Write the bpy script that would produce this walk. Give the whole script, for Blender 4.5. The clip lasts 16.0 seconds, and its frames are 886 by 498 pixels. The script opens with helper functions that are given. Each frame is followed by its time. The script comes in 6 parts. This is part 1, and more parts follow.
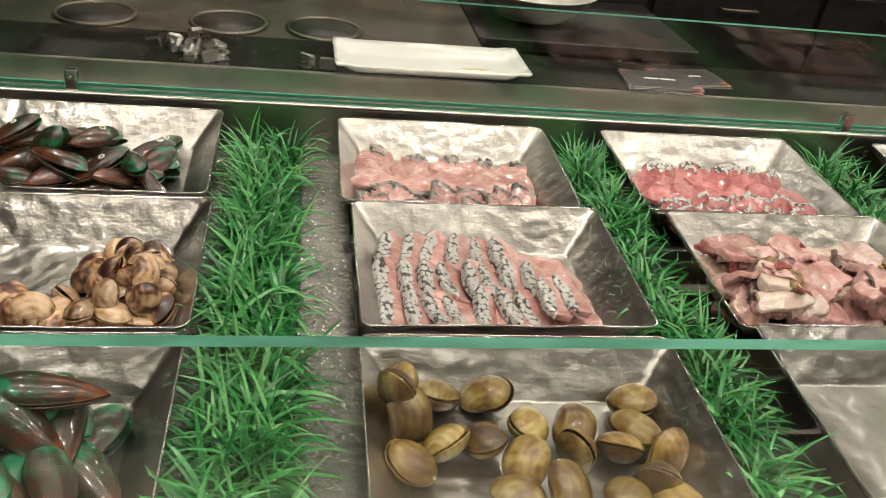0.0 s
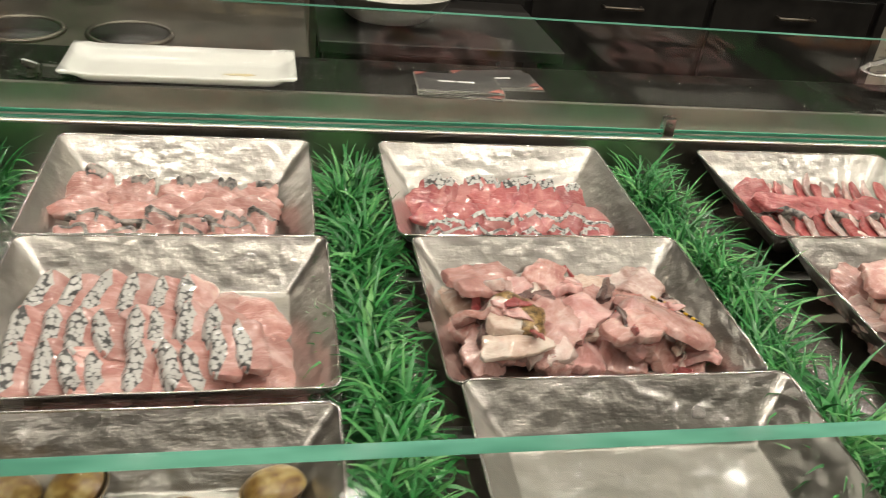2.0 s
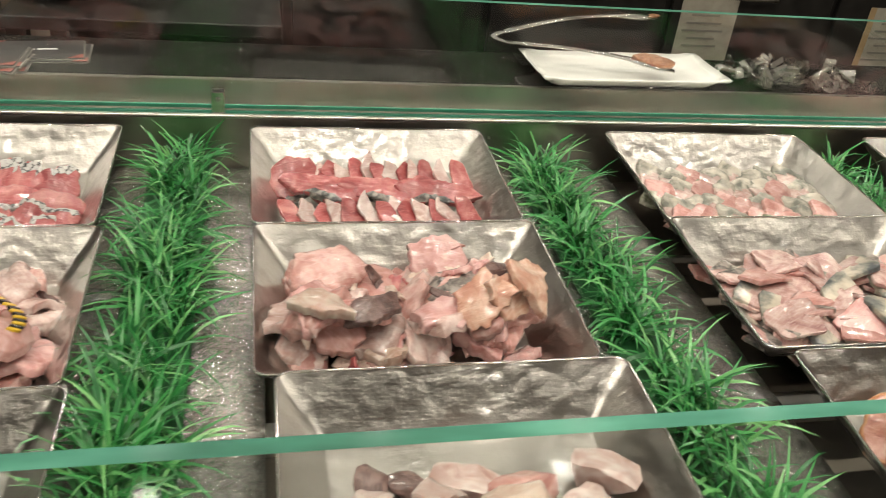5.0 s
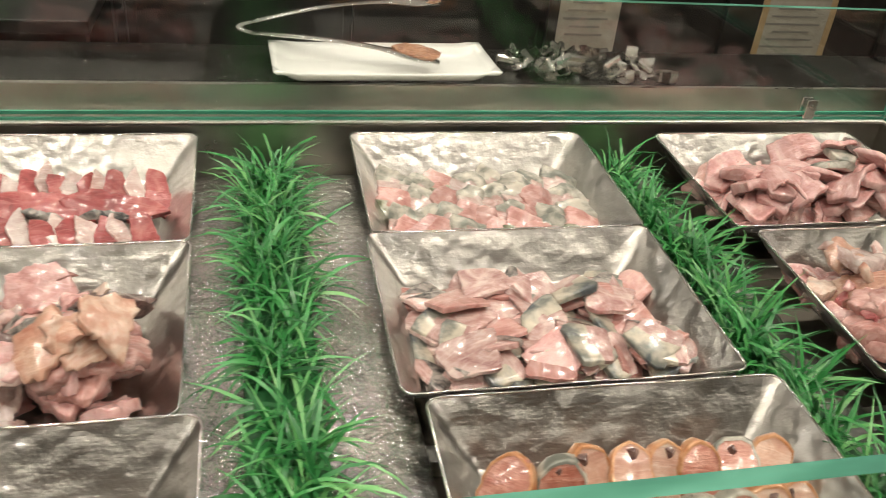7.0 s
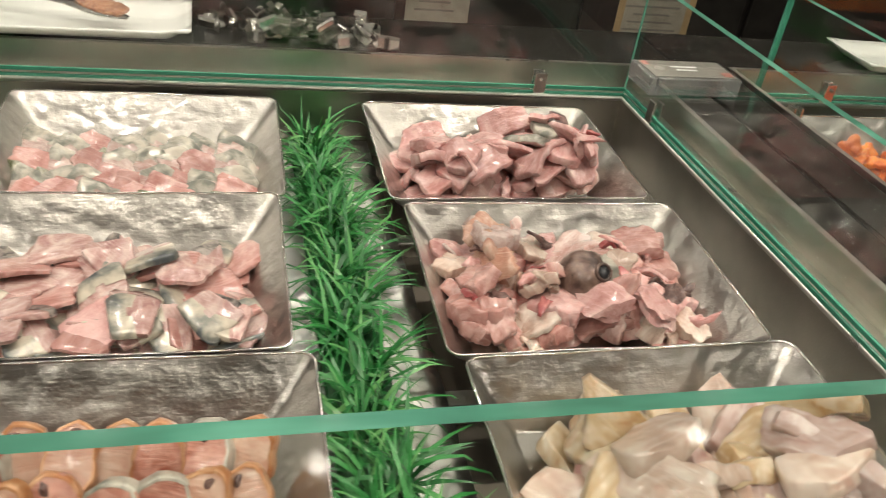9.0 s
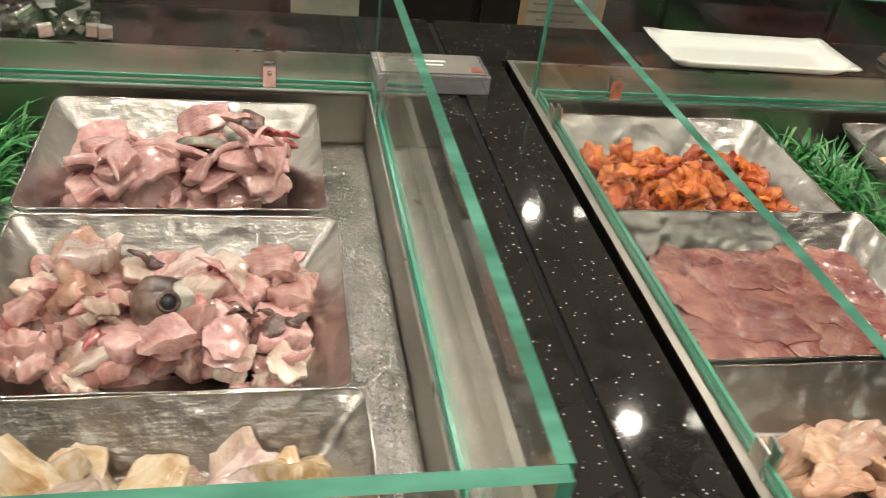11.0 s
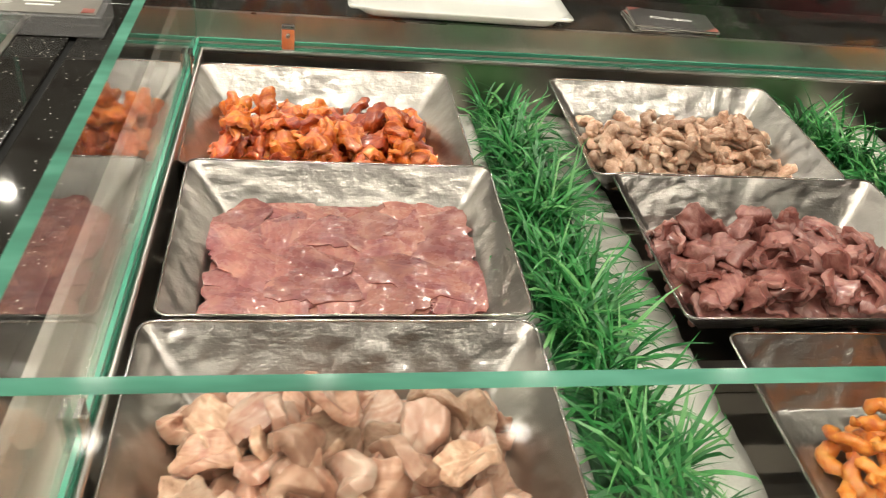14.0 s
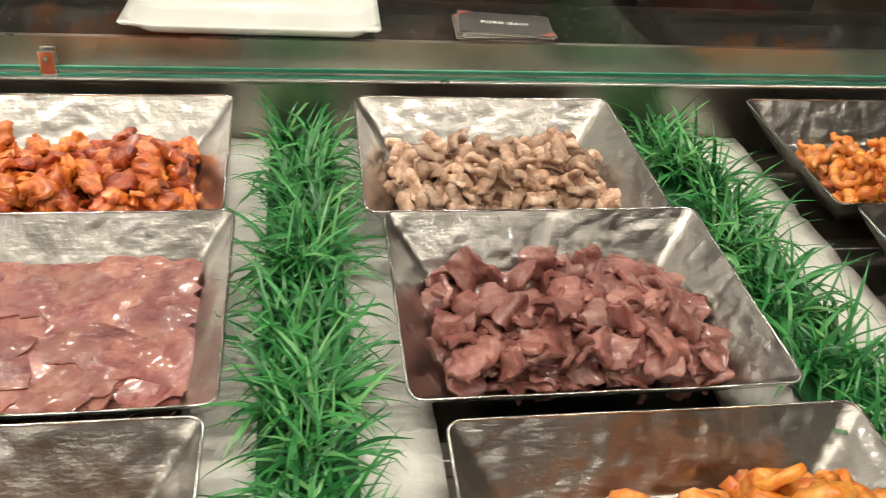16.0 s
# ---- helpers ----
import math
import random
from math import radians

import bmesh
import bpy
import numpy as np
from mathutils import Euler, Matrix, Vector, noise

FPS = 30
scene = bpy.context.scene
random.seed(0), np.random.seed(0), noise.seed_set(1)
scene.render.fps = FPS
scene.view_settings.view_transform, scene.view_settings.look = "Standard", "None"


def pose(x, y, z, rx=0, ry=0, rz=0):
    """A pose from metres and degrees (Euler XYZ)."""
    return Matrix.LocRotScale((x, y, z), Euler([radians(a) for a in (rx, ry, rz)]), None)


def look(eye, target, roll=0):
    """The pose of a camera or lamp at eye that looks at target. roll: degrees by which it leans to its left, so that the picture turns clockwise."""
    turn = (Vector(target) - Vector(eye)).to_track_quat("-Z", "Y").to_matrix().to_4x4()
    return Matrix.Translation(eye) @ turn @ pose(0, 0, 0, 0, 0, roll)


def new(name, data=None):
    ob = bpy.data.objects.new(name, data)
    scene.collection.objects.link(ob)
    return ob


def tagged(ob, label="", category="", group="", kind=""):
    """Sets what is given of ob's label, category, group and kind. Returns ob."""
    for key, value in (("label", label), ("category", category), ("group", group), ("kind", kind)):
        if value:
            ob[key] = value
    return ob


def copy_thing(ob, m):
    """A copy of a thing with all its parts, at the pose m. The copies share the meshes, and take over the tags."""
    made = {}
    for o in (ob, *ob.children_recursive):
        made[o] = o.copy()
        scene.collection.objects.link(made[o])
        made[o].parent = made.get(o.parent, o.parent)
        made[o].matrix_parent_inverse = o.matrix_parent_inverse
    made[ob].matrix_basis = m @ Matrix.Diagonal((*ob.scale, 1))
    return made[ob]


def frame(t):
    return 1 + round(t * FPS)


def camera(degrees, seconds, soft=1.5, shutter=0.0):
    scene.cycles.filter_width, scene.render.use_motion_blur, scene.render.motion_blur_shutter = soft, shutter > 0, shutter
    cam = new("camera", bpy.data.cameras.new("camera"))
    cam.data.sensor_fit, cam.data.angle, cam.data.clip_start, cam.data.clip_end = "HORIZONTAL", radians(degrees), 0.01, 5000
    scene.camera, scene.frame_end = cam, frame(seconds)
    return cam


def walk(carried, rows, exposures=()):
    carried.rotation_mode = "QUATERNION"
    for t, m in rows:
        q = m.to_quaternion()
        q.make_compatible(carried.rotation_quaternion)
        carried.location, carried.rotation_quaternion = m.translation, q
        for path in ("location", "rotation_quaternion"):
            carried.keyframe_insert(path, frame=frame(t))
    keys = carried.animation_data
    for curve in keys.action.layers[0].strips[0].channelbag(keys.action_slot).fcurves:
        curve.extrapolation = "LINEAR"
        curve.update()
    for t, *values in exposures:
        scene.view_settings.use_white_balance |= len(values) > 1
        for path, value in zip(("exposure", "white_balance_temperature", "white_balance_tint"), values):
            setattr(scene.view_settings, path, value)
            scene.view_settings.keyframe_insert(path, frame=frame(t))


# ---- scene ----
cam = camera(56.3, 16.0, soft=1.0, shutter=0.35)
PATH = [
    (0, (-0.052, -0.481, 1.383), (0.289, 1.194, 0.345), 7.5),
    (0.5, (0.011, -0.47, 1.383), (0.342, 1.203, 0.339), 7.4),
    (1, (0.097, -0.435, 1.372), (0.456, 1.238, 0.337), 7.8),
    (1.5, (0.192, -0.398, 1.362), (0.571, 1.277, 0.337), 7.9),
    (2, (0.282, -0.365, 1.354), (0.678, 1.311, 0.337), 7.0),
    (2.5, (0.374, -0.357, 1.343), (0.783, 1.329, 0.349), 6.4),
    (3, (0.476, -0.363, 1.342), (0.901, 1.314, 0.339), 6.7),
    (3.5, (0.587, -0.393, 1.352), (1.02, 1.28, 0.346), 6.8),
    (3.7, (0.636, -0.41, 1.352), (1.072, 1.261, 0.343), 6.9),
    (5.8, (1.088, -0.331, 1.356), (1.494, 1.319, 0.301), 6.2),
    (6, (1.124, -0.326, 1.354), (1.532, 1.325, 0.302), 5.9),
    (6.5, (1.219, -0.306, 1.346), (1.652, 1.339, 0.293), 5.9),
    (7, (1.314, -0.301, 1.34), (1.75, 1.342, 0.287), 5.9),
    (7.5, (1.421, -0.315, 1.339), (1.866, 1.322, 0.28), 6.2),
    (8, (1.531, -0.331, 1.344), (1.989, 1.302, 0.283), 6.8),
    (8.5, (1.621, -0.341, 1.337), (2.103, 1.282, 0.272), 7.8),
    (9, (1.705, -0.34, 1.333), (2.199, 1.272, 0.258), 8.5),
    (9.5, (1.802, -0.322, 1.329), (2.313, 1.279, 0.244), 9.3),
    (9.7, (1.852, -0.31, 1.336), (2.363, 1.285, 0.242), 9.6),
    (12, (2.337, -0.339, 1.367), (2.672, 1.27, 0.228), 6.8),
    (12.5, (2.432, -0.368, 1.365), (2.762, 1.245, 0.229), 7.1),
    (13, (2.545, -0.382, 1.339), (2.853, 1.24, 0.211), 7.1),
    (13.5, (2.61, -0.369, 1.338), (2.93, 1.239, 0.193), 7.2),
    (14, (2.672, -0.343, 1.326), (2.998, 1.268, 0.188), 7.2),
    (14.5, (2.734, -0.305, 1.324), (3.059, 1.305, 0.184), 7.2),
    (15, (2.802, -0.269, 1.329), (3.126, 1.337, 0.181), 7.1),
    (15.5, (2.867, -0.245, 1.327), (3.19, 1.357, 0.174), 6.5),
    (16, (2.942, -0.237, 1.324), (3.267, 1.363, 0.169), 5.4),
]
walk(cam, [(r[0], look(*r[1:])) for r in PATH], ((0, 0.0), (7, 0.0), (9.2, -0.08), (12.2, 0.06), (13, 0.12), (15, 0.04), (16, 0.04)))

# ---- world, lamps, exposure ----
world = bpy.data.worlds.new("room_air")
scene.world = world
world.use_nodes = True
world.node_tree.nodes["Background"].inputs[0].default_value = (0.9, 0.85, 0.75, 1)
world.node_tree.nodes["Background"].inputs[1].default_value = 0.13
scene.view_settings.exposure = 0.0

LAMP_WATTS = 3.9
LAMP_COLOUR = (1.0, 0.925, 0.79)
CEILING = 2.70
# rows of downlights: y, first x, spacing, number, width
LAMP_ROWS = [(-1.75, -0.9, 1.44, 4, 0.08), (-0.55, -0.9, 0.72, 8, 0.09), (0.25, -0.55, 0.72, 8, 0.09), (1.68, -0.86, 0.72, 8, 0.07), (3.15, -0.86, 0.72, 8, 0.07)]



# ---- materials ----
def nodes_of(name):
    m = bpy.data.materials.new(name)
    m.use_nodes = True
    return m, m.node_tree.nodes, m.node_tree.links, m.node_tree.nodes["Principled BSDF"]


def ramp_node(nodes, stops):
    r = nodes.new("ShaderNodeValToRGB")
    while len(r.color_ramp.elements) < len(stops):
        r.color_ramp.elements.new(0.5)
    for e, (p, c) in zip(r.color_ramp.elements, stops):
        e.position, e.color = p, (*c, 1)
    return r


def coords(nodes, links, per_object=True):
    """Object coordinates, shifted by the object's own random number."""
    tc = nodes.new("ShaderNodeTexCoord")
    if not per_object:
        return tc.outputs["Object"]
    info = nodes.new("ShaderNodeObjectInfo")
    mul = nodes.new("ShaderNodeMath")
    mul.operation = "MULTIPLY"
    mul.inputs[1].default_value = 37.0
    add = nodes.new("ShaderNodeVectorMath")
    add.operation = "ADD"
    links.new(info.outputs["Random"], mul.inputs[0])
    links.new(tc.outputs["Object"], add.inputs[0])
    links.new(mul.outputs[0], add.inputs[1])
    return add.outputs[0]


def noise_node(nodes, links, vec, scale, detail=3.0, rough=0.55, distort=0.0):
    n = nodes.new("ShaderNodeTexNoise")
    n.inputs["Scale"].default_value = scale
    n.inputs["Detail"].default_value = detail
    n.inputs["Roughness"].default_value = rough
    n.inputs["Distortion"].default_value = distort
    links.new(vec, n.inputs["Vector"])
    return n.outputs["Fac"]


def bump(nodes, links, heights, strengths, distance):
    """Chained bumps; returns the normal."""
    last = None
    for h, s, d in zip(heights, strengths, distance):
        b = nodes.new("ShaderNodeBump")
        b.inputs["Strength"].default_value = s
        b.inputs["Distance"].default_value = d
        links.new(h, b.inputs["Height"])
        if last:
            links.new(last, b.inputs["Normal"])
        last = b.outputs[0]
    return last


def rough_range(nodes, links, fac, lo, hi):
    m = nodes.new("ShaderNodeMapRange")
    m.inputs["To Min"].default_value, m.inputs["To Max"].default_value = lo, hi
    links.new(fac, m.inputs["Value"])
    return m.outputs[0]


def steel(name, colour, rough, dimple=0.0, scratch=0.0, fine=0.0):
    m, n, l, p = nodes_of(name)
    v = coords(n, l)
    big = noise_node(n, l, v, 9, 3)
    small = noise_node(n, l, v, 160, 3)
    dark = tuple(c * 0.72 for c in colour)
    r = ramp_node(n, [(0.3, dark), (0.62, colour)])
    l.new(big, r.inputs[0])
    l.new(r.outputs[0], p.inputs["Base Color"])
    p.inputs["Metallic"].default_value = 1
    l.new(rough_range(n, l, big, rough * 0.75, rough * 1.3), p.inputs["Roughness"])
    hs, ss, ds = [small], [0.12 + fine], [0.0014 if fine > 0.2 else 0.0006]
    if dimple:
        hs += [noise_node(n, l, v, 38, 1.0), noise_node(n, l, v, 140, 2, 0.6, 0.3)]
        ss += [dimple, 0.17]
        ds += [0.0095, 0.0030]
    if scratch:
        mp = n.new("ShaderNodeMapping")
        mp.inputs["Scale"].default_value = (60, 420, 300)
        mp.inputs["Rotation"].default_value = (0, 0, 0.35)
        l.new(v, mp.inputs["Vector"])
        hs.append(noise_node(n, l, mp.outputs[0], 1.0, 2))
        ss.append(scratch)
        ds.append(0.0005)
    l.new(bump(n, l, hs, ss, ds), p.inputs["Normal"])
    if dimple:
        p.inputs["Coat Weight"].default_value = 1.0
        p.inputs["Coat Roughness"].default_value = 0.11
        p.inputs["Coat IOR"].default_value = 1.55
        l.new(bump(n, l, [hs[1], small], [dimple, 0.12], [0.006, 0.0008]), p.inputs["Coat Normal"])
    return m


def toned(c, k):
    g = 0.3 * c[0] + 0.6 * c[1] + 0.1 * c[2]
    r, gr, b = (g + (x - g) * 0.94 for x in c)
    return tuple(max(0.004, x * k) for x in (r, gr * 0.98, b * 1.03))


def flesh(name, lean, mid, fat, grain=26.0, stripe=0.0, wet=1.0, rough=0.36, lumps=0.35, per=0.12, film=0.22, gloss=0.14):
    """Raw meat or fish: soft lean and fatty fields, thin fibres, blood flecks, a wet film."""
    m, n, l, p = nodes_of(name)
    lean, mid, fat = toned(lean, 0.62), toned(mid, 0.73), toned(fat, 0.87)
    v = coords(n, l)
    vec = v
    if stripe:
        mp = n.new("ShaderNodeMapping")
        mp.inputs["Scale"].default_value = (1, stripe, 1)
        l.new(v, mp.inputs["Vector"])
        vec = mp.outputs[0]
    a = noise_node(n, l, vec, grain, 5, 0.58, 1.4)
    b = noise_node(n, l, v, grain * 6, 3, 0.6)
    mixer = n.new("ShaderNodeMix")
    mixer.data_type = "FLOAT"
    mixer.inputs[0].default_value = 0.16
    l.new(a, mixer.inputs[2])
    l.new(b, mixer.inputs[3])
    r = ramp_node(n, [(0.34, lean), (0.49, mid), (0.66, fat)])
    l.new(mixer.outputs[0], r.inputs[0])
    # pale muscle fibres in bands, and blood flecks
    lay = n.new("ShaderNodeMapping")
    lay.inputs["Scale"].default_value = (0.25, 1.5, 1.0)
    l.new(v, lay.inputs["Vector"])
    fibre = noise_node(n, l, lay.outputs[0], grain * 5, 2, 0.5, 1.2)
    vein = ramp_node(n, [(0.54, (0, 0, 0)), (0.68, (0.4, 0.4, 0.4))])
    l.new(fibre, vein.inputs[0])
    m1 = n.new("ShaderNodeMix")
    m1.data_type = "RGBA"
    l.new(vein.outputs[0], m1.inputs[0])
    l.new(r.outputs[0], m1.inputs[6])
    m1.inputs[7].default_value = (*[min(0.85, c * 1.1 + 0.02) for c in fat], 1)
    spot = ramp_node(n, [(0.60, (0, 0, 0)), (0.72, (0.45, 0.45, 0.45))])
    l.new(noise_node(n, l, v, grain * 1.1, 3, 0.6, 0.3), spot.inputs[0])
    m2 = n.new("ShaderNodeMix")
    m2.data_type = "RGBA"
    l.new(spot.outputs[0], m2.inputs[0])
    l.new(m1.outputs[2], m2.inputs[6])
    m2.inputs[7].default_value = (lean[0] * 0.85, lean[1] * 0.5, lean[2] * 0.5, 1)
    hsv = n.new("ShaderNodeHueSaturation")
    info = n.new("ShaderNodeObjectInfo")
    l.new(rough_range(n, l, info.outputs["Random"], 1 - per * 1.8, 1 + per * 1.2), hsv.inputs["Value"])
    l.new(m2.outputs[2], hsv.inputs["Color"])
    l.new(hsv.outputs[0], p.inputs["Base Color"])
    p.inputs["Subsurface Weight"].default_value = 0.14
    p.inputs["Subsurface Radius"].default_value = (0.006, 0.0025, 0.002)
    p.inputs["Subsurface Scale"].default_value = 1.0
    l.new(rough_range(n, l, noise_node(n, l, v, 45, 2), 0.6 * wet, 1.3 * wet), p.inputs["Coat Weight"])
    p.inputs["Coat Roughness"].default_value = gloss
    p.inputs["Coat IOR"].default_value = 1.6
    p.inputs["Specular IOR Level"].default_value = 0.4
    l.new(rough_range(n, l, b, rough * 0.7, rough * 1.5), p.inputs["Roughness"])
    nrm = bump(n, l, [fibre, noise_node(n, l, vec, grain * 2.4, 3, 0.6, 0.4), b], [0.5, lumps, 0.4], [0.0014, 0.004, 0.0012])
    l.new(nrm, p.inputs["Normal"])
    coat_normal = bump(n, l, [noise_node(n, l, v, 60, 1, 0.5, 0.6)], [1.0], [0.0075 * film])
    if film > 0:
        l.new(coat_normal, p.inputs["Coat Normal"])
    return m


def plain(name, c1, c2, rough, scale=20.0, fine=0.15, metal=0.0, coat=0.0, per_object=True):
    m, n, l, p = nodes_of(name)
    v = coords(n, l, per_object)
    a = noise_node(n, l, v, scale, 4)
    b = noise_node(n, l, v, scale * 12, 2)
    r = ramp_node(n, [(0.32, c1), (0.68, c2)])
    l.new(a, r.inputs[0])
    l.new(r.outputs[0], p.inputs["Base Color"])
    p.inputs["Metallic"].default_value = metal
    p.inputs["Coat Weight"].default_value = coat
    l.new(rough_range(n, l, a, rough * 0.8, rough * 1.25), p.inputs["Roughness"])
    l.new(bump(n, l, [b], [fine], [0.001]), p.inputs["Normal"])
    return m


def fish_skin(name, dark, light, scale=250.0, cells=True, back=None):
    m, n, l, p = nodes_of(name)
    v = coords(n, l)
    if cells:
        vo = n.new("ShaderNodeTexVoronoi")
        vo.inputs["Scale"].default_value = scale
        l.new(v, vo.inputs["Vector"])
        f = vo.outputs["Distance"]
        r = ramp_node(n, [(0.52, light), (0.72, dark)])
    else:
        f = noise_node(n, l, v, scale, 4, 0.6, 0.5)
        r = ramp_node(n, [(0.38, dark), (0.6, light)])
    l.new(f, r.inputs[0])
    l.new(r.outputs[0], p.inputs["Base Color"])
    p.inputs["Roughness"].default_value = 0.3
    p.inputs["Coat Weight"].default_value = 0.5
    p.inputs["Metallic"].default_value = 0.15
    l.new(bump(n, l, [f], [0.4], [0.001]), p.inputs["Normal"])
    return m


def shell_mat(name, stops, rings=150.0, rough=0.35):
    """Sea shell: colour by distance from the hinge with growth rings."""
    m, n, l, p = nodes_of(name)
    v = coords(n, l)
    tc = n.new("ShaderNodeTexCoord")
    ln = n.new("ShaderNodeVectorMath")
    ln.operation = "LENGTH"
    l.new(tc.outputs["Object"], ln.inputs[0])
    big = noise_node(n, l, v, 26, 5, 0.62, 0.6)
    sm = noise_node(n, l, v, 300, 3)
    s = n.new("ShaderNodeMath")
    s.operation = "MULTIPLY_ADD"
    l.new(ln.outputs["Value"], s.inputs[0])
    s.inputs[1].default_value = rings
    l.new(big, s.inputs[2])
    si = n.new("ShaderNodeMath")
    si.operation = "SINE"
    mu = n.new("ShaderNodeMath")
    mu.operation = "MULTIPLY"
    mu.inputs[1].default_value = 6.28
    l.new(s.outputs[0], mu.inputs[0])
    l.new(mu.outputs[0], si.inputs[0])
    ri = n.new("ShaderNodeMath")
    ri.operation = "MULTIPLY_ADD"
    l.new(si.outputs[0], ri.inputs[0])
    ri.inputs[1].default_value = 0.028
    l.new(big, ri.inputs[2])
    r = ramp_node(n, stops)
    l.new(ri.outputs[0], r.inputs[0])
    hsv = n.new("ShaderNodeHueSaturation")
    info = n.new("ShaderNodeObjectInfo")
    l.new(rough_range(n, l, info.outputs["Random"], 0.6, 1.4), hsv.inputs["Value"])
    l.new(r.outputs[0], hsv.inputs["Color"])
    l.new(hsv.outputs[0], p.inputs["Base Color"])
    p.inputs["Roughness"].default_value = rough
    p.inputs["Coat Weight"].default_value = 0.7
    p.inputs["Coat Roughness"].default_value = 0.1
    l.new(bump(n, l, [si.outputs[0], sm], [0.1, 0.25], [0.0008, 0.001]), p.inputs["Normal"])
    return m


def mussel_mat(name):
    """Brown towards the hinge, green along the wide lip."""
    m, n, l, p = nodes_of(name)
    v = coords(n, l)
    tc = n.new("ShaderNodeTexCoord")
    sep = n.new("ShaderNodeSeparateXYZ")
    l.new(tc.outputs["Object"], sep.inputs[0])
    big = noise_node(n, l, v, 55, 4, 0.6, 0.8)
    add = n.new("ShaderNodeMath")
    add.operation = "MULTIPLY_ADD"
    l.new(sep.outputs["X"], add.inputs[0])
    add.inputs[1].default_value = 5.5
    l.new(big, add.inputs[2])
    r = ramp_node(n, [(0.50, (0.15, 0.04, 0.010)), (0.64, (0.055, 0.021, 0.008)), (0.80, (0.022, 0.016, 0.008)), (0.90, (0.018, 0.055, 0.018)), (0.98, (0.008, 0.15, 0.065))])
    l.new(add.outputs[0], r.inputs[0])
    l.new(r.outputs[0], p.inputs["Base Color"])
    p.inputs["Roughness"].default_value = 0.3
    p.inputs["Coat Weight"].default_value = 0.9
    p.inputs["Coat Roughness"].default_value = 0.07
    l.new(bump(n, l, [big, noise_node(n, l, v, 200, 3)], [0.2, 0.25], [0.002, 0.001]), p.inputs["Normal"])
    return m


def grass_mat():
    m, n, l, p = nodes_of("plastic_grass")
    g = n.new("ShaderNodeNewGeometry")
    r = ramp_node(n, [(0.0, (0.010, 0.095, 0.022)), (0.4, (0.026, 0.19, 0.042)), (0.75, (0.06, 0.29, 0.075)), (1.0, (0.17, 0.42, 0.14))])
    l.new(g.outputs["Random Per Island"], r.inputs[0])
    l.new(r.outputs[0], p.inputs["Base Color"])
    p.inputs["Roughness"].default_value = 0.3
    p.inputs["Specular IOR Level"].default_value = 0.5
    v = coords(n, l, False)
    l.new(bump(n, l, [noise_node(n, l, v, 600, 2)], [0.2], [0.0005]), p.inputs["Normal"])
    return m


def granite_mat():
    m, n, l, p = nodes_of("black_granite")
    v = coords(n, l, False)
    vo = n.new("ShaderNodeTexVoronoi")
    vo.inputs["Scale"].default_value = 140
    vo.inputs["Randomness"].default_value = 1
    l.new(v, vo.inputs["Vector"])
    r = ramp_node(n, [(0.0, (0.75, 0.72, 0.66)), (0.10, (0.5, 0.48, 0.44)), (0.135, (0.02, 0.019, 0.017))])
    l.new(vo.outputs["Distance"], r.inputs[0])
    fine = noise_node(n, l, v, 420, 3, 0.7)
    r2 = ramp_node(n, [(0.45, (0.012, 0.011, 0.010)), (0.66, (0.024, 0.021, 0.019)), (0.76, (0.06, 0.055, 0.05))])
    l.new(fine, r2.inputs[0])
    gate = n.new("ShaderNodeMath")
    gate.operation = "GREATER_THAN"
    l.new(noise_node(n, l, v, 30, 2), gate.inputs[0])
    gate.inputs[1].default_value = 0.43
    mix = n.new("ShaderNodeMix")
    mix.data_type = "RGBA"
    mix.blend_type = "LIGHTEN"
    l.new(gate.outputs[0], mix.inputs[0])
    l.new(r2.outputs[0], mix.inputs[6])
    l.new(r.outputs[0], mix.inputs[7])
    l.new(mix.outputs[2], p.inputs["Base Color"])
    p.inputs["Roughness"].default_value = 0.05
    return m


def glass_mat():
    m, n, l, p = nodes_of("clear_glass")
    p.inputs["Base Color"].default_value = (0.965, 0.99, 0.975, 1)
    p.inputs["Transmission Weight"].default_value = 1
    p.inputs["Roughness"].default_value = 0.0
    p.inputs["IOR"].default_value = 1.5
    return m


def glass_edge_mat():
    m, n, l, p = nodes_of("green_glass_edge")
    v = coords(n, l, False)
    r = ramp_node(n, [(0.3, (0.012, 0.10, 0.06)), (0.5, (0.035, 0.19, 0.125)), (0.7, (0.09, 0.31, 0.22))])
    mp = n.new("ShaderNodeMapping")
    mp.inputs["Scale"].default_value = (8, 30, 8)
    l.new(v, mp.inputs["Vector"])
    l.new(noise_node(n, l, mp.outputs[0], 1.0, 3), r.inputs[0])
    l.new(r.outputs[0], p.inputs["Base Color"])
    p.inputs["Roughness"].default_value = 0.48
    p.inputs["Coat Weight"].default_value = 0.12
    p.inputs["Coat Roughness"].default_value = 0.1
    l.new(bump(n, l, [noise_node(n, l, v, 22, 2)], [0.5], [0.004]), p.inputs["Normal"])
    return m


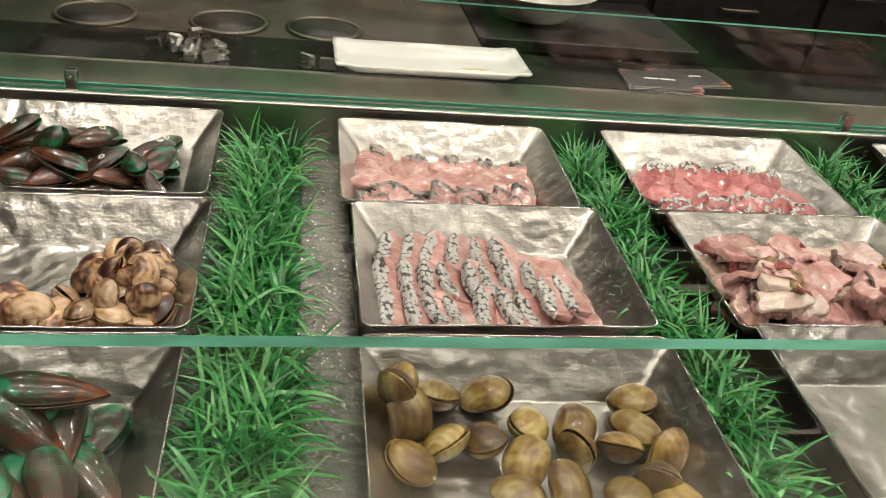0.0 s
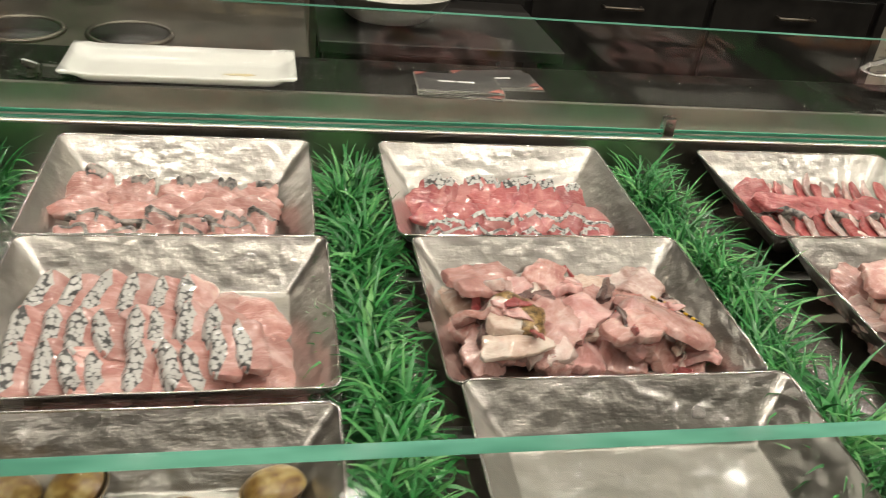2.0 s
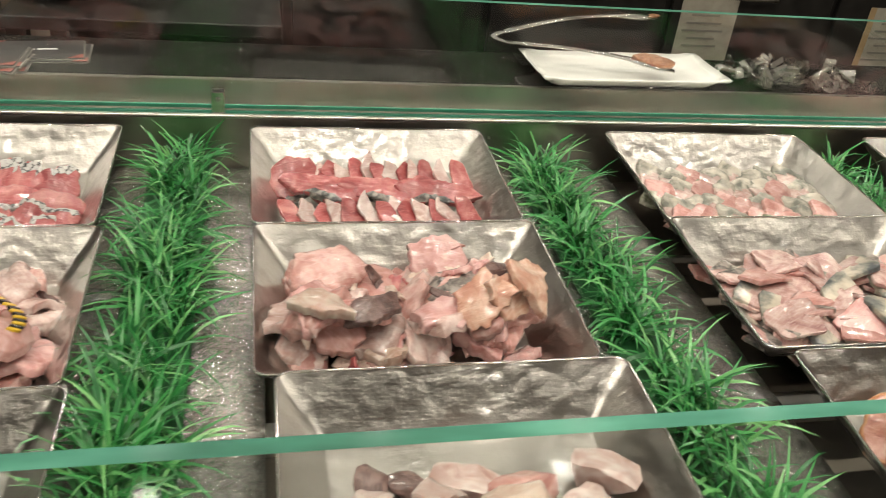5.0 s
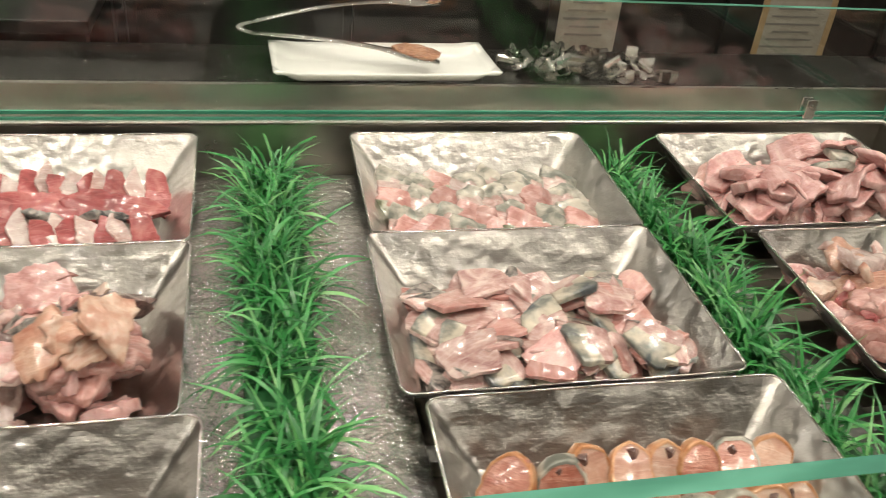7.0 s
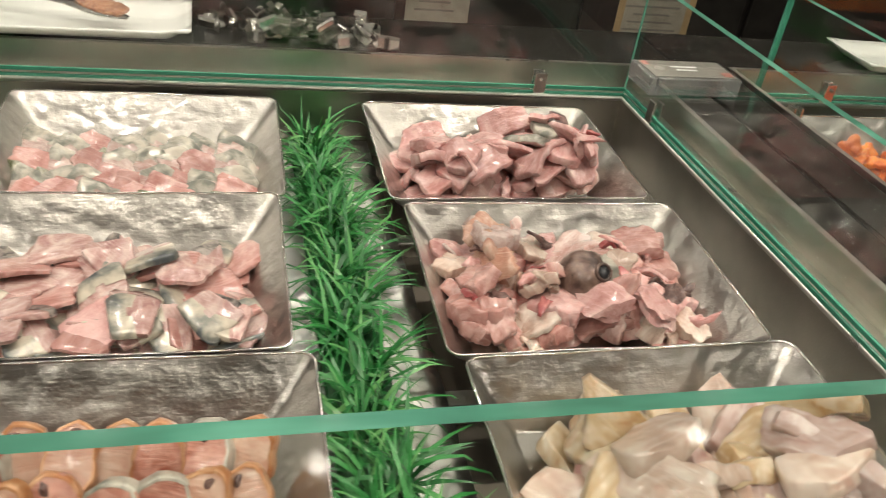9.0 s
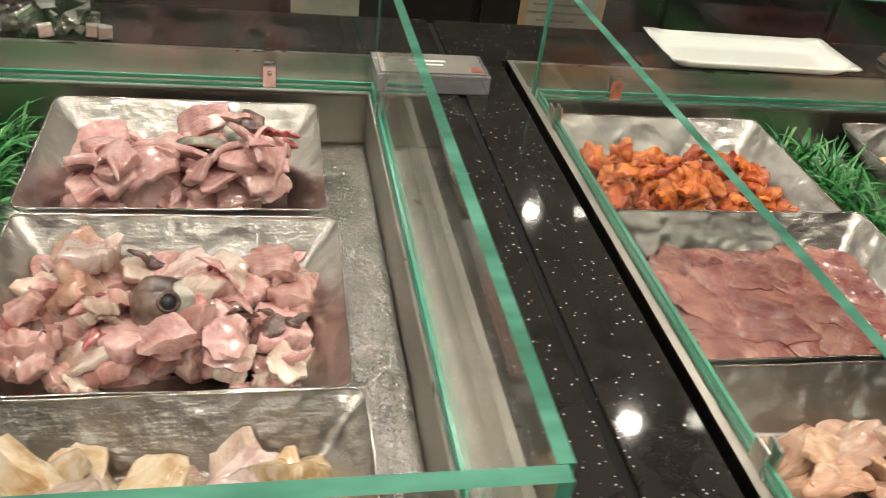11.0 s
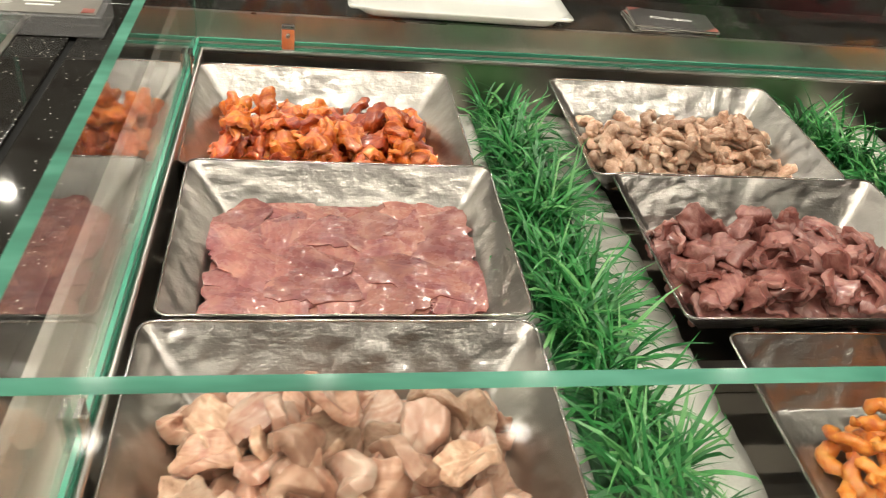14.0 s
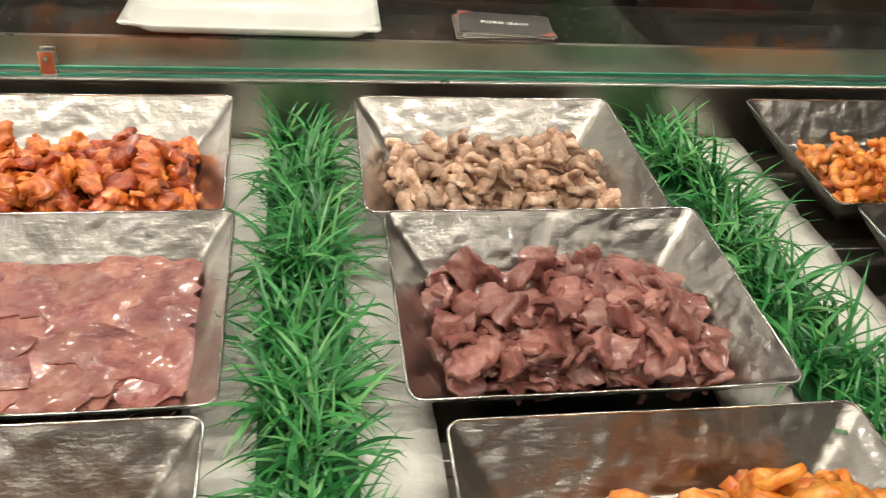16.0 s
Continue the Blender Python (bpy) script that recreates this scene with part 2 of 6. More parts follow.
def belly_skin(name):
    """Slate back running into a cream white belly across the piece."""
    m, n, l, p = nodes_of(name)
    v = coords(n, l)
    tc = n.new("ShaderNodeTexCoord")
    sep = n.new("ShaderNodeSeparateXYZ")
    l.new(tc.outputs["Object"], sep.inputs[0])
    add = n.new("ShaderNodeMath")
    add.operation = "MULTIPLY_ADD"
    l.new(sep.outputs["Y"], add.inputs[0])
    add.inputs[1].default_value = 17.0
    l.new(noise_node(n, l, v, 60, 3, 0.6, 0.4), add.inputs[2])
    r = ramp_node(n, [(0.38, (0.60, 0.54, 0.44)), (0.58, (0.46, 0.41, 0.33)), (0.76, (0.22, 0.22, 0.19)), (0.94, (0.07, 0.08, 0.085))])
    l.new(add.outputs[0], r.inputs[0])
    l.new(r.outputs[0], p.inputs["Base Color"])
    p.inputs["Roughness"].default_value = 0.3
    p.inputs["Metallic"].default_value = 0.15
    p.inputs["Coat Weight"].default_value = 0.8
    p.inputs["Coat Roughness"].default_value = 0.14
    l.new(bump(n, l, [noise_node(n, l, v, 300, 2)], [0.25], [0.001]), p.inputs["Normal"])
    return m


def foil_mat(name, lo, hi, strength, rough, metal, scale):
    """Crinkled metal foil or film under the grass."""
    m, n, l, p = nodes_of(name)
    v = coords(n, l, False)
    mp = n.new("ShaderNodeMapping")
    mp.inputs["Scale"].default_value = (1, 1.1, 1)
    l.new(v, mp.inputs["Vector"])
    a = noise_node(n, l, mp.outputs[0], scale, 3.5, 0.6, 1.5)
    b = noise_node(n, l, v, 18, 3)
    r = ramp_node(n, [(0.3, lo), (0.65, hi)])
    l.new(b, r.inputs[0])
    l.new(r.outputs[0], p.inputs["Base Color"])
    p.inputs["Metallic"].default_value = metal
    l.new(rough_range(n, l, b, rough * 0.7, rough * 1.4), p.inputs["Roughness"])
    l.new(bump(n, l, [a, b], [strength, 0.3], [0.006, 0.006]), p.inputs["Normal"])
    return m


TRAY = steel("hammered_steel", (0.45, 0.43, 0.395), 0.3, dimple=0.42, scratch=0.6, fine=0.3)
STEEL = steel("brushed_steel", (0.50, 0.47, 0.42), 0.3, scratch=0.3)
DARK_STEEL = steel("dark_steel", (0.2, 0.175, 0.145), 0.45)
CHROME = steel("polished_steel", (0.78, 0.76, 0.72), 0.18, fine=0.05)
FOIL = foil_mat("crinkled_foil", (0.55, 0.54, 0.51), (0.82, 0.80, 0.76), 1.0, 0.18, 0.92, 85)
SHEET = foil_mat("dull_sheet", (0.66, 0.64, 0.59), (0.78, 0.76, 0.71), 0.3, 0.45, 0.0, 50)
BRIGHT_SHEET = steel("bright_sheet", (0.86, 0.85, 0.82), 0.3, fine=0.25)
JOINT = plain("dark_joint", (0.003, 0.003, 0.003), (0.005, 0.005, 0.005), 1.0)
BEAD = steel("satin_bead", (0.85, 0.83, 0.79), 0.3)
GRANITE = granite_mat()
GLASS = glass_mat()
GLASS_EDGE = glass_edge_mat()
GRASS = grass_mat()
GRASS_MAT = plain("green_plastic_mat", (0.01, 0.07, 0.02), (0.015, 0.12, 0.03), 0.5)
WHITE = plain("white_melamine", (0.74, 0.73, 0.69), (0.8, 0.79, 0.76), 0.16, 6, 0.03, coat=0.4)
BLACK = plain("black_laminate", (0.012, 0.011, 0.010), (0.022, 0.020, 0.018), 0.4)
DARK_WALL = plain("dark_wall_paint", (0.03, 0.026, 0.021), (0.05, 0.043, 0.035), 0.6, 3)
CEIL = plain("grey_ceiling_paint", (0.30, 0.28, 0.25), (0.35, 0.33, 0.30), 0.8, 3)
ROOM_WALL = plain("beige_wall_paint", (0.42, 0.37, 0.3), (0.5, 0.45, 0.37), 0.7, 3)
FLOOR = plain("brown_floor_tile", (0.11, 0.085, 0.065), (0.17, 0.135, 0.105), 0.35, 5)
CARD = plain("dark_card", (0.05, 0.045, 0.045), (0.075, 0.07, 0.068), 0.3, coat=0.3)
SEAL = plain("green_glass_foot", (0.03, 0.17, 0.11), (0.05, 0.24, 0.16), 0.2)
CARD_RED = plain("red_card_corner", (0.24, 0.07, 0.055), (0.32, 0.1, 0.08), 0.4)
PAPER = plain("aged_paper", (0.34, 0.31, 0.25), (0.42, 0.39, 0.32), 0.7, 30)
PAPER_EDGE = plain("tan_paper_edge", (0.38, 0.26, 0.13), (0.45, 0.32, 0.17), 0.7, 30)
PRINT = plain("grey_print", (0.2, 0.18, 0.16), (0.26, 0.24, 0.21), 0.7)
INK = plain("white_print", (0.75, 0.74, 0.72), (0.8, 0.79, 0.77), 0.5)
SAUCE = flesh("brown_sauce", (0.3, 0.1, 0.04), (0.45, 0.19, 0.08), (0.58, 0.3, 0.15), 60)
ACRYLIC = plain("clear_acrylic", (0.8, 0.8, 0.8), (0.85, 0.85, 0.85), 0.1)
ACRYLIC.node_tree.nodes["Principled BSDF"].inputs["Transmission Weight"].default_value = 0.85
LAMP_GLOW = bpy.data.materials.new("lamp_glow")
LAMP_GLOW.use_nodes = True
_p = LAMP_GLOW.node_tree.nodes["Principled BSDF"]
_p.inputs["Emission Color"].default_value = (1, 0.93, 0.8, 1)
_p.inputs["Emission Strength"].default_value = 30

PINK_FISH = flesh("pink_fish", (0.60, 0.24, 0.19), (0.68, 0.34, 0.28), (0.76, 0.50, 0.43), 22)
ROSE_FISH = flesh("rose_fish", (0.40, 0.055, 0.06), (0.53, 0.115, 0.11), (0.62, 0.25, 0.215), 26, 0.3)
RED_FISH = flesh("deep_red_fish", (0.36, 0.05, 0.05), (0.48, 0.08, 0.075), (0.58, 0.2, 0.17), 24)
CHUNK = flesh("fish_chunk", (0.64, 0.25, 0.21), (0.74, 0.40, 0.33), (0.80, 0.57, 0.49), 28)
CHUNK_ORANGE = flesh("orange_fish_flap", (0.68, 0.30, 0.19), (0.74, 0.43, 0.29), (0.78, 0.6, 0.45), 26)
CREAM = flesh("cream_fish_flap", (0.72, 0.47, 0.34), (0.78, 0.59, 0.45), (0.8, 0.7, 0.58), 24)
SALMON = flesh("salmon_pink_chunk", (0.70, 0.29, 0.25), (0.79, 0.43, 0.38), (0.83, 0.57, 0.51), 24)
PALE = flesh("pale_fish_roll", (0.62, 0.36, 0.29), (0.72, 0.52, 0.44), (0.8, 0.7, 0.62), 26)
MACKEREL = flesh("mackerel_flesh", (0.48, 0.21, 0.19), (0.64, 0.39, 0.33), (0.76, 0.6, 0.52), 30)
YELLOWISH = flesh("yellow_cream_slab", (0.62, 0.36, 0.12), (0.74, 0.55, 0.3), (0.8, 0.7, 0.52), 20)
ORANGE = flesh("orange_marinade", (0.5, 0.05, 0.0), (0.82, 0.16, 0.0), (0.95, 0.32, 0.015), 34, wet=1.0, lumps=0.35, film=0.12)
ORANGE_DARK = flesh("dark_orange_marinade", (0.28, 0.02, 0.0), (0.5, 0.06, 0.0), (0.75, 0.16, 0.0), 30, wet=1.0, lumps=0.4, film=0.2)
ORANGE_CURL = flesh("orange_marinated_curl", (0.85, 0.14, 0.0), (1.0, 0.29, 0.0), (1.0, 0.46, 0.06), 34, wet=0.7, lumps=0.5)
PORK = flesh("thin_pork", (0.24, 0.045, 0.055), (0.36, 0.12, 0.10), (0.46, 0.20, 0.135), 13, wet=1.0, rough=0.25, lumps=0.2, per=0.10, film=0.36, gloss=0.12)
CHICKEN = flesh("raw_chicken", (0.50, 0.20, 0.11), (0.66, 0.36, 0.22), (0.76, 0.50, 0.34), 30)
STEAK = flesh("orange_pink_steak", (0.46, 0.13, 0.07), (0.58, 0.24, 0.16), (0.68, 0.38, 0.28), 40)
STEAK_RIM = fish_skin("orange_rim_skin", (0.36, 0.13, 0.04), (0.54, 0.30, 0.16), 60, False)
TAN = flesh("tan_intestine", (0.54, 0.29, 0.155), (0.76, 0.47, 0.29), (0.88, 0.64, 0.44), 40, wet=0.5, rough=0.45, lumps=0.6, per=0.2)
LIVER = flesh("liver", (0.25, 0.065, 0.052), (0.37, 0.13, 0.10), (0.48, 0.22, 0.165), 24, wet=0.9, lumps=0.2, film=0.25)
DARK_FLESH = flesh("dark_fin", (0.07, 0.032, 0.028), (0.14, 0.075, 0.062), (0.27, 0.17, 0.14), 40, wet=0.8)
SCALES = fish_skin("scaled_skin", (0.05, 0.05, 0.05), (0.46, 0.45, 0.43), 190.0)
GREY_SKIN = fish_skin("grey_skin", (0.03, 0.028, 0.028), (0.33, 0.29, 0.26), 90, False)
HEAD_SKIN = fish_skin("brown_head_skin", (0.05, 0.028, 0.024), (0.27, 0.18, 0.145), 35, False)
BELLY_SKIN = belly_skin("slate_to_cream_skin")
SILVER_SKIN = fish_skin("silver_skin", (0.16, 0.165, 0.14), (0.5, 0.46, 0.39), 40, False)
GREEN_SKIN = fish_skin("greenish_skin", (0.09, 0.10, 0.045), (0.46, 0.44, 0.36), 70, False)
YELLOW_SKIN = fish_skin("mustard_skin", (0.06, 0.035, 0.012), (0.36, 0.23, 0.09), 170, False)
STRIPE_YELLOW = plain("yellow_stripe_skin", (0.6, 0.38, 0.02), (0.68, 0.45, 0.04), 0.35)
EYE_BLACK = plain("eye_black", (0.01, 0.01, 0.012), (0.02, 0.02, 0.022), 0.08)
OLIVE_SHELL = shell_mat("olive_shell", [(0.35, (0.08, 0.038, 0.012)), (0.46, (0.17, 0.095, 0.024)), (0.56, (0.27, 0.185, 0.05)), (0.70, (0.44, 0.35, 0.16))])
BROWN_SHELL = shell_mat("brown_shell", [(0.39, (0.04, 0.016, 0.012)), (0.46, (0.2, 0.09, 0.045)), (0.52, (0.46, 0.28, 0.15)), (0.66, (0.66, 0.5, 0.33))])
MUSSEL = mussel_mat("mussel_shell")
BARNACLE = plain("barnacle_white", (0.6, 0.57, 0.5), (0.7, 0.68, 0.62), 0.7)


# ---- mesh helpers ----
def mesh_of(name, verts, faces, material, smooth=True):
    me = bpy.data.meshes.new(name)
    me.from_pydata(verts, [], faces)
    me.validate()
    me.materials.append(material)
    if smooth:
        me.polygons.foreach_set("use_smooth", [True] * len(me.polygons))
    me.update()
    return me


def bm_mesh(name, bm, material, smooth=False):
    me = bpy.data.meshes.new(name)
    bm.normal_update()
    bm.to_mesh(me)
    bm.free()
    me.materials.append(material)
    if smooth:
        me.polygons.foreach_set("use_smooth", [True] * len(me.polygons))
    return me


def box_bm(x0, x1, y0, y1, z0, z1, bevel=0.0, segments=2):
    bm = bmesh.new()
    bmesh.ops.create_cube(bm, size=1)
    bmesh.ops.scale(bm, vec=(x1 - x0, y1 - y0, z1 - z0), verts=bm.verts)
    bmesh.ops.translate(bm, vec=((x0 + x1) / 2, (y0 + y1) / 2, (z0 + z1) / 2), verts=bm.verts)
    if bevel:
        bmesh.ops.bevel(bm, geom=bm.edges, offset=bevel, segments=segments, profile=0.5, affect="EDGES")
    return bm


def part(name, me, parent, label="", m=None):
    ob = new(name, me)
    ob.parent = parent
    if m is not None:
        ob.matrix_basis = m
    if label:
        ob["label"] = label
    return ob


def thing(name, m, label, category, group="", kind="", data=None):
    ob = new(name, data)
    ob.matrix_basis = m
    return tagged(ob, label, category, group, kind)


def slab(name, x0, x1, y0, y1, z0, z1, material, label, category="", bevel=0.0, kind="structure", m=None):
    ob = new(name, bm_mesh(name, box_bm(x0, x1, y0, y1, z0, z1, bevel), material))
    return tagged(ob, label, category or name.replace("_", " "), kind=kind)


def tube(path, radius, sides=8, flat=1.0, cap=True):
    """Verts and faces of a tube along points; radius may be a function of the 0..1 place along it."""
    verts, faces = [], []
    pts = [Vector(p) for p in path]
    up = Vector((0, 0, 1))
    for i, p in enumerate(pts):
        d = (pts[min(i + 1, len(pts) - 1)] - pts[max(i - 1, 0)]).normalized()
        s = d.cross(up)
        s = s.normalized() if s.length > 1e-4 else Vector((1, 0, 0))
        u = s.cross(d).normalized()
        r = radius(i / (len(pts) - 1)) if callable(radius) else radius
        for k in range(sides):
            a = 2 * math.pi * k / sides
            verts.append(p + s * math.cos(a) * r + u * math.sin(a) * r * flat)
    for i in range(len(pts) - 1):
        for k in range(sides):
            a, b = i * sides + k, i * sides + (k + 1) % sides
            faces.append((a, b, b + sides, a + sides))
    if cap:
        faces.append(tuple(range(sides - 1, -1, -1)))
        n = (len(pts) - 1) * sides
        faces.append(tuple(range(n, n + sides)))
    return verts, faces


# ---- the room ----
slab("floor", -4, 7, -4, 5, -0.1, 0, FLOOR, "dark brown tiled restaurant floor")
slab("ceiling", -4, 7, -4, 5, CEILING, CEILING + 0.1, CEIL, "plain grey painted restaurant ceiling")
slab("wall_south", -4, 7, -4.1, -4, 0, CEILING, ROOM_WALL, "beige painted wall of the dining side", "wall")
slab("wall_north", -4, 7, 5, 5.1, 0, CEILING, DARK_WALL, "dark painted wall of the kitchen side", "wall")
slab("wall_west", -4.1, -4, -4, 5, 0, CEILING, ROOM_WALL, "beige painted end wall", "wall")
slab("wall_east", 7, 7.1, -4, 5, 0, CEILING, ROOM_WALL, "beige painted end wall", "wall")


def downlights():
    ring_v, ring_f = tube([(0.075 * math.cos(a), 0.075 * math.sin(a), 0) for a in [2 * math.pi * k / 24 for k in range(25)]], 0.008, 8)
    ring = mesh_of("trim_ring", ring_v, ring_f, CHROME)
    bm = bmesh.new()
    bmesh.ops.create_circle(bm, cap_ends=True, segments=24, radius=0.035)
    bmesh.ops.reverse_faces(bm, faces=bm.faces)
    lens = bm_mesh("lens", bm, LAMP_GLOW)
    for y, first, gap, count, wide in LAMP_ROWS:
        for x in [first + gap * k for k in range(count)]:
            e = thing("ceiling_downlight", pose(x, y, CEILING - 0.006), "round recessed warm white ceiling downlight", "downlight", "ceiling downlights")
            part("trim_ring", ring, e).scale = (0.6 + wide * 4, 0.6 + wide * 4, 1)
            part("lens", lens, e, "glowing warm white lens").scale = (wide / 0.07, wide / 0.07, 1)
            lamp = bpy.data.lights.new("downlight_beam", "AREA")
            lamp.shape, lamp.size, lamp.spread = "DISK", wide, radians(140)
            lamp.energy, lamp.color = LAMP_WATTS, LAMP_COLOUR
            ob = new("downlight_beam", lamp)
            ob.matrix_basis = pose(x, y, CEILING - 0.02)


downlights()

# ---- counter: granite top with two sunken wells ----
TOP = 0.92
FRONT, BACK = -0.20, 0.945
GL_FRONT, GL_BACK, GL_TOP = -0.066, 0.748, 1.055
WELLS = {"a": (-1.35, 2.290), "b": (2.521, 4.45)}
RIM = 0.87
BED = 0.808


def counter():
    slab("counter_base", -1.6, 4.7, FRONT + 0.06, BACK - 0.04, 0.0, 0.70, BLACK, "black laminate base of the display counter", "counter", 0.004)
    rows = [
        ("counter_top_back", -1.6, 2.387, GL_BACK + 0.042, BACK), ("counter_top_back", 2.397, 4.7, GL_BACK + 0.042, BACK),
        ("counter_top_front", -1.6, 2.387, FRONT, GL_FRONT - 0.035), ("counter_top_front", 2.397, 4.7, FRONT, GL_FRONT - 0.035),
        ("counter_top_middle", 2.323, 2.387, GL_FRONT - 0.035, GL_BACK + 0.042), ("counter_top_middle", 2.397, 2.472, GL_FRONT - 0.035, GL_BACK + 0.042),
        ("counter_top_end", -1.6, -1.39, GL_FRONT - 0.035, GL_BACK + 0.042), ("counter_top_end", 4.49, 4.7, GL_FRONT - 0.035, GL_BACK + 0.042),
    ]
    for name, x0, x1, y0, y1 in rows:
        slab(name, x0, x1, y0, y1, 0.70, TOP, GRANITE, "polished black granite counter slab with pale flecks", "counter top", 0.0015)
    slab("counter_seam", 2.3869, 2.3971, FRONT + 0.002, BACK - 0.002, 0.70, TOP - 0.005, JOINT, "dark silicone joint between granite slabs", "joint")


counter()


def well(x0, x1):
    """Steel channel round the glass, inner walls and floor of one well."""
    o, gy0, gy1 = 0.031, GL_FRONT, GL_BACK
    lip = TOP - 0.036
    t = 0.0015
    e = thing("well_lining", Matrix.Identity(4), "brushed stainless steel lining of the sunken display well", "well lining", kind="structure")
    # outer upstand, ledge, inner wall: four sides
    ox0, ox1, oy0, oy1 = x0 - o, x1 + o, gy0 - o, gy1 + o
    ix0, ix1, iy0, iy1 = x0 + 0.012, x1 - 0.012, gy0 + 0.012, gy1 - 0.012

    def ring(a, b, za, zb, name):
        (ax0, ax1, ay0, ay1), (bx0, bx1, by0, by1) = a, b
        v = [(ax0, ay0, za), (ax1, ay0, za), (ax1, ay1, za), (ax0, ay1, za), (bx0, by0, zb), (bx1, by0, zb), (bx1, by1, zb), (bx0, by1, zb)]
        f = [(i, (i + 1) % 4, 4 + (i + 1) % 4, 4 + i) for i in range(4)]
        me = mesh_of(name, v, f, STEEL, False)
        ob = part(name, me, e)
        s = ob.modifiers.new("thickness", "SOLIDIFY")
        s.thickness, s.offset = t, 0
        return ob
    A = (ox0, ox1, oy0, oy1)
    B = (ix0, ix1, iy0, iy1)
    ring((ox0 - 0.008, ox1 + 0.008, oy0 - 0.008, oy1 + 0.008), A, TOP + 0.0012, TOP + 0.0012, "flange")
    ring(A, A, TOP + 0.001, lip, "upstand")
    ring(A, B, lip, lip, "ledge")
    ring(B, B, lip, 0.735, "inner_wall")
    v, f = tube([(ix0, iy0, lip), (ix1, iy0, lip), (ix1, iy1, lip), (ix0, iy1, lip), (ix0, iy0, lip)], 0.0036, 10, cap=False)
    part("edge_bead", mesh_of("edge_bead", v, f, BEAD), e, "bright polished edge bead")
    for zz in (0.0015, 0.0105):
        part("glass_foot", bm_mesh("glass_foot", box_bm(x0 + 0.008, x1 - 0.008, gy1 - 0.0095, gy1 - 0.0057, lip + zz, lip + zz + 0.0045), SEAL), e, "green tinted foot of the glass")
        for xs, s in ((x0, 1), (x1, -1)):
            part("glass_foot", bm_mesh("glass_foot", box_bm(min(xs + s * 0.0057, xs + s * 0.0095), max(xs + s * 0.0057, xs + s * 0.0095), gy0 + 0.008, gy1 - 0.012, lip + zz, lip + zz + 0.0045), SEAL), e, "green tinted foot of the glass")
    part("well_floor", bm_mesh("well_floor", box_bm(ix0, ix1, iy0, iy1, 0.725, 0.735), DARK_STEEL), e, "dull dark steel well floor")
    return e


def pane(name, guard, x0, x1, y0, y1, z0, z1):
    """A clear sheet with its polished green edges as one part of the guard."""
    bm = box_bm(x0, x1, y0, y1, z0, z1)
    long_x = (x1 - x0) > (y1 - y0)
    bm.normal_update()
    for f in bm.faces:
        n = f.normal
        f.material_index = 0 if abs(n.y if long_x else n.x) > 0.5 else 1
    me = bm_mesh(name, bm, GLASS)
    me.materials.append(GLASS_EDGE)
    ob = part(name, me, guard, "clear glass with polished green edges")
    ob.visible_shadow = False


def glass_clip(m):
    e = thing("glass_clip", m, "small polished steel clip gripping the glass", "glass clip", "glass clips")
    part("jaw_front", bm_mesh("jaw_front", box_bm(-0.009, 0.009, -0.011, -0.0065, 0, 0.03, 0.001), CHROME), e)
    part("jaw_back", bm_mesh("jaw_back", box_bm(-0.009, 0.009, 0.0065, 0.011, 0, 0.03, 0.001), CHROME), e)
    part("foot", bm_mesh("foot", box_bm(-0.009, 0.009, -0.011, 0.011, -0.004, 0.0), CHROME), e)
    v, f = tube([(0, -0.0105, 0.02), (0, -0.0135, 0.02)], 0.003, 10)
    part("screw", mesh_of("screw", v, f, CHROME), e)
    return e


GT = 0.010
for key, (x0, x1) in WELLS.items():
    well(x0, x1)
    z0 = TOP - 0.036
    guard = thing("glass_guard", Matrix.Identity(4), "low clear glass guard standing round the display well", "glass guard", "glass guards")
    pane("back_pane", guard, x0 + GT / 2, x1 - GT / 2, GL_BACK - GT / 2, GL_BACK + GT / 2, z0, GL_TOP)
    pane("front_pane", guard, x0 + GT / 2 - 0.006, x1 - GT / 2 + 0.006, GL_FRONT - 0.0055, GL_FRONT + 0.0055, z0, GL_TOP)
    for xs in (x0, x1):
        pane("end_pane", guard, xs - GT / 2, xs + GT / 2, GL_FRONT + 0.006, GL_BACK + GT / 2, z0, GL_TOP)
clip = glass_clip(pose(-0.389, GL_BACK, TOP - 0.032))
for x in (0.874, 2.145, 2.645, 3.95):
    copy_thing(clip, pose(x, GL_BACK, TOP - 0.032))
for x, y in ((2.290, 0.647), (2.290, 0.035), (2.521, 0.647), (2.521, 0.06)):
    copy_thing(clip, pose(x, y, TOP - 0.032, rz=90))

# ---- trays ----
W, D, H = 0.327, 0.250, 0.048
BW, BD = 0.245, 0.168


def rounded_loop(hx, hy, r, z, nx=34, ny=26, nc=5):
    pts = []
    corners = [(hx - r, hy - r, 0), (-hx + r, hy - r, 90), (-hx + r, -hy + r, 180), (hx - r, -hy + r, 270)]
    for i, (cx, cy, a0) in enumerate(corners):
        for k in range(nc + 1):
            a = radians(a0 + 90 * k / nc)
            pts.append((cx + r * math.cos(a), cy + r * math.sin(a), z))
        n = nx if i % 2 == 0 else ny
        nxt = corners[(i + 1) % 4]
        a = radians(nxt[2])
        bx, by = nxt[0] + r * math.cos(a), nxt[1] + r * math.sin(a)
        lx, ly, _ = pts[-1]
        for k in range(1, n):
            u = k / n
            pts.append((lx + (bx - lx) * u, ly + (by - ly) * u, z))
    return pts


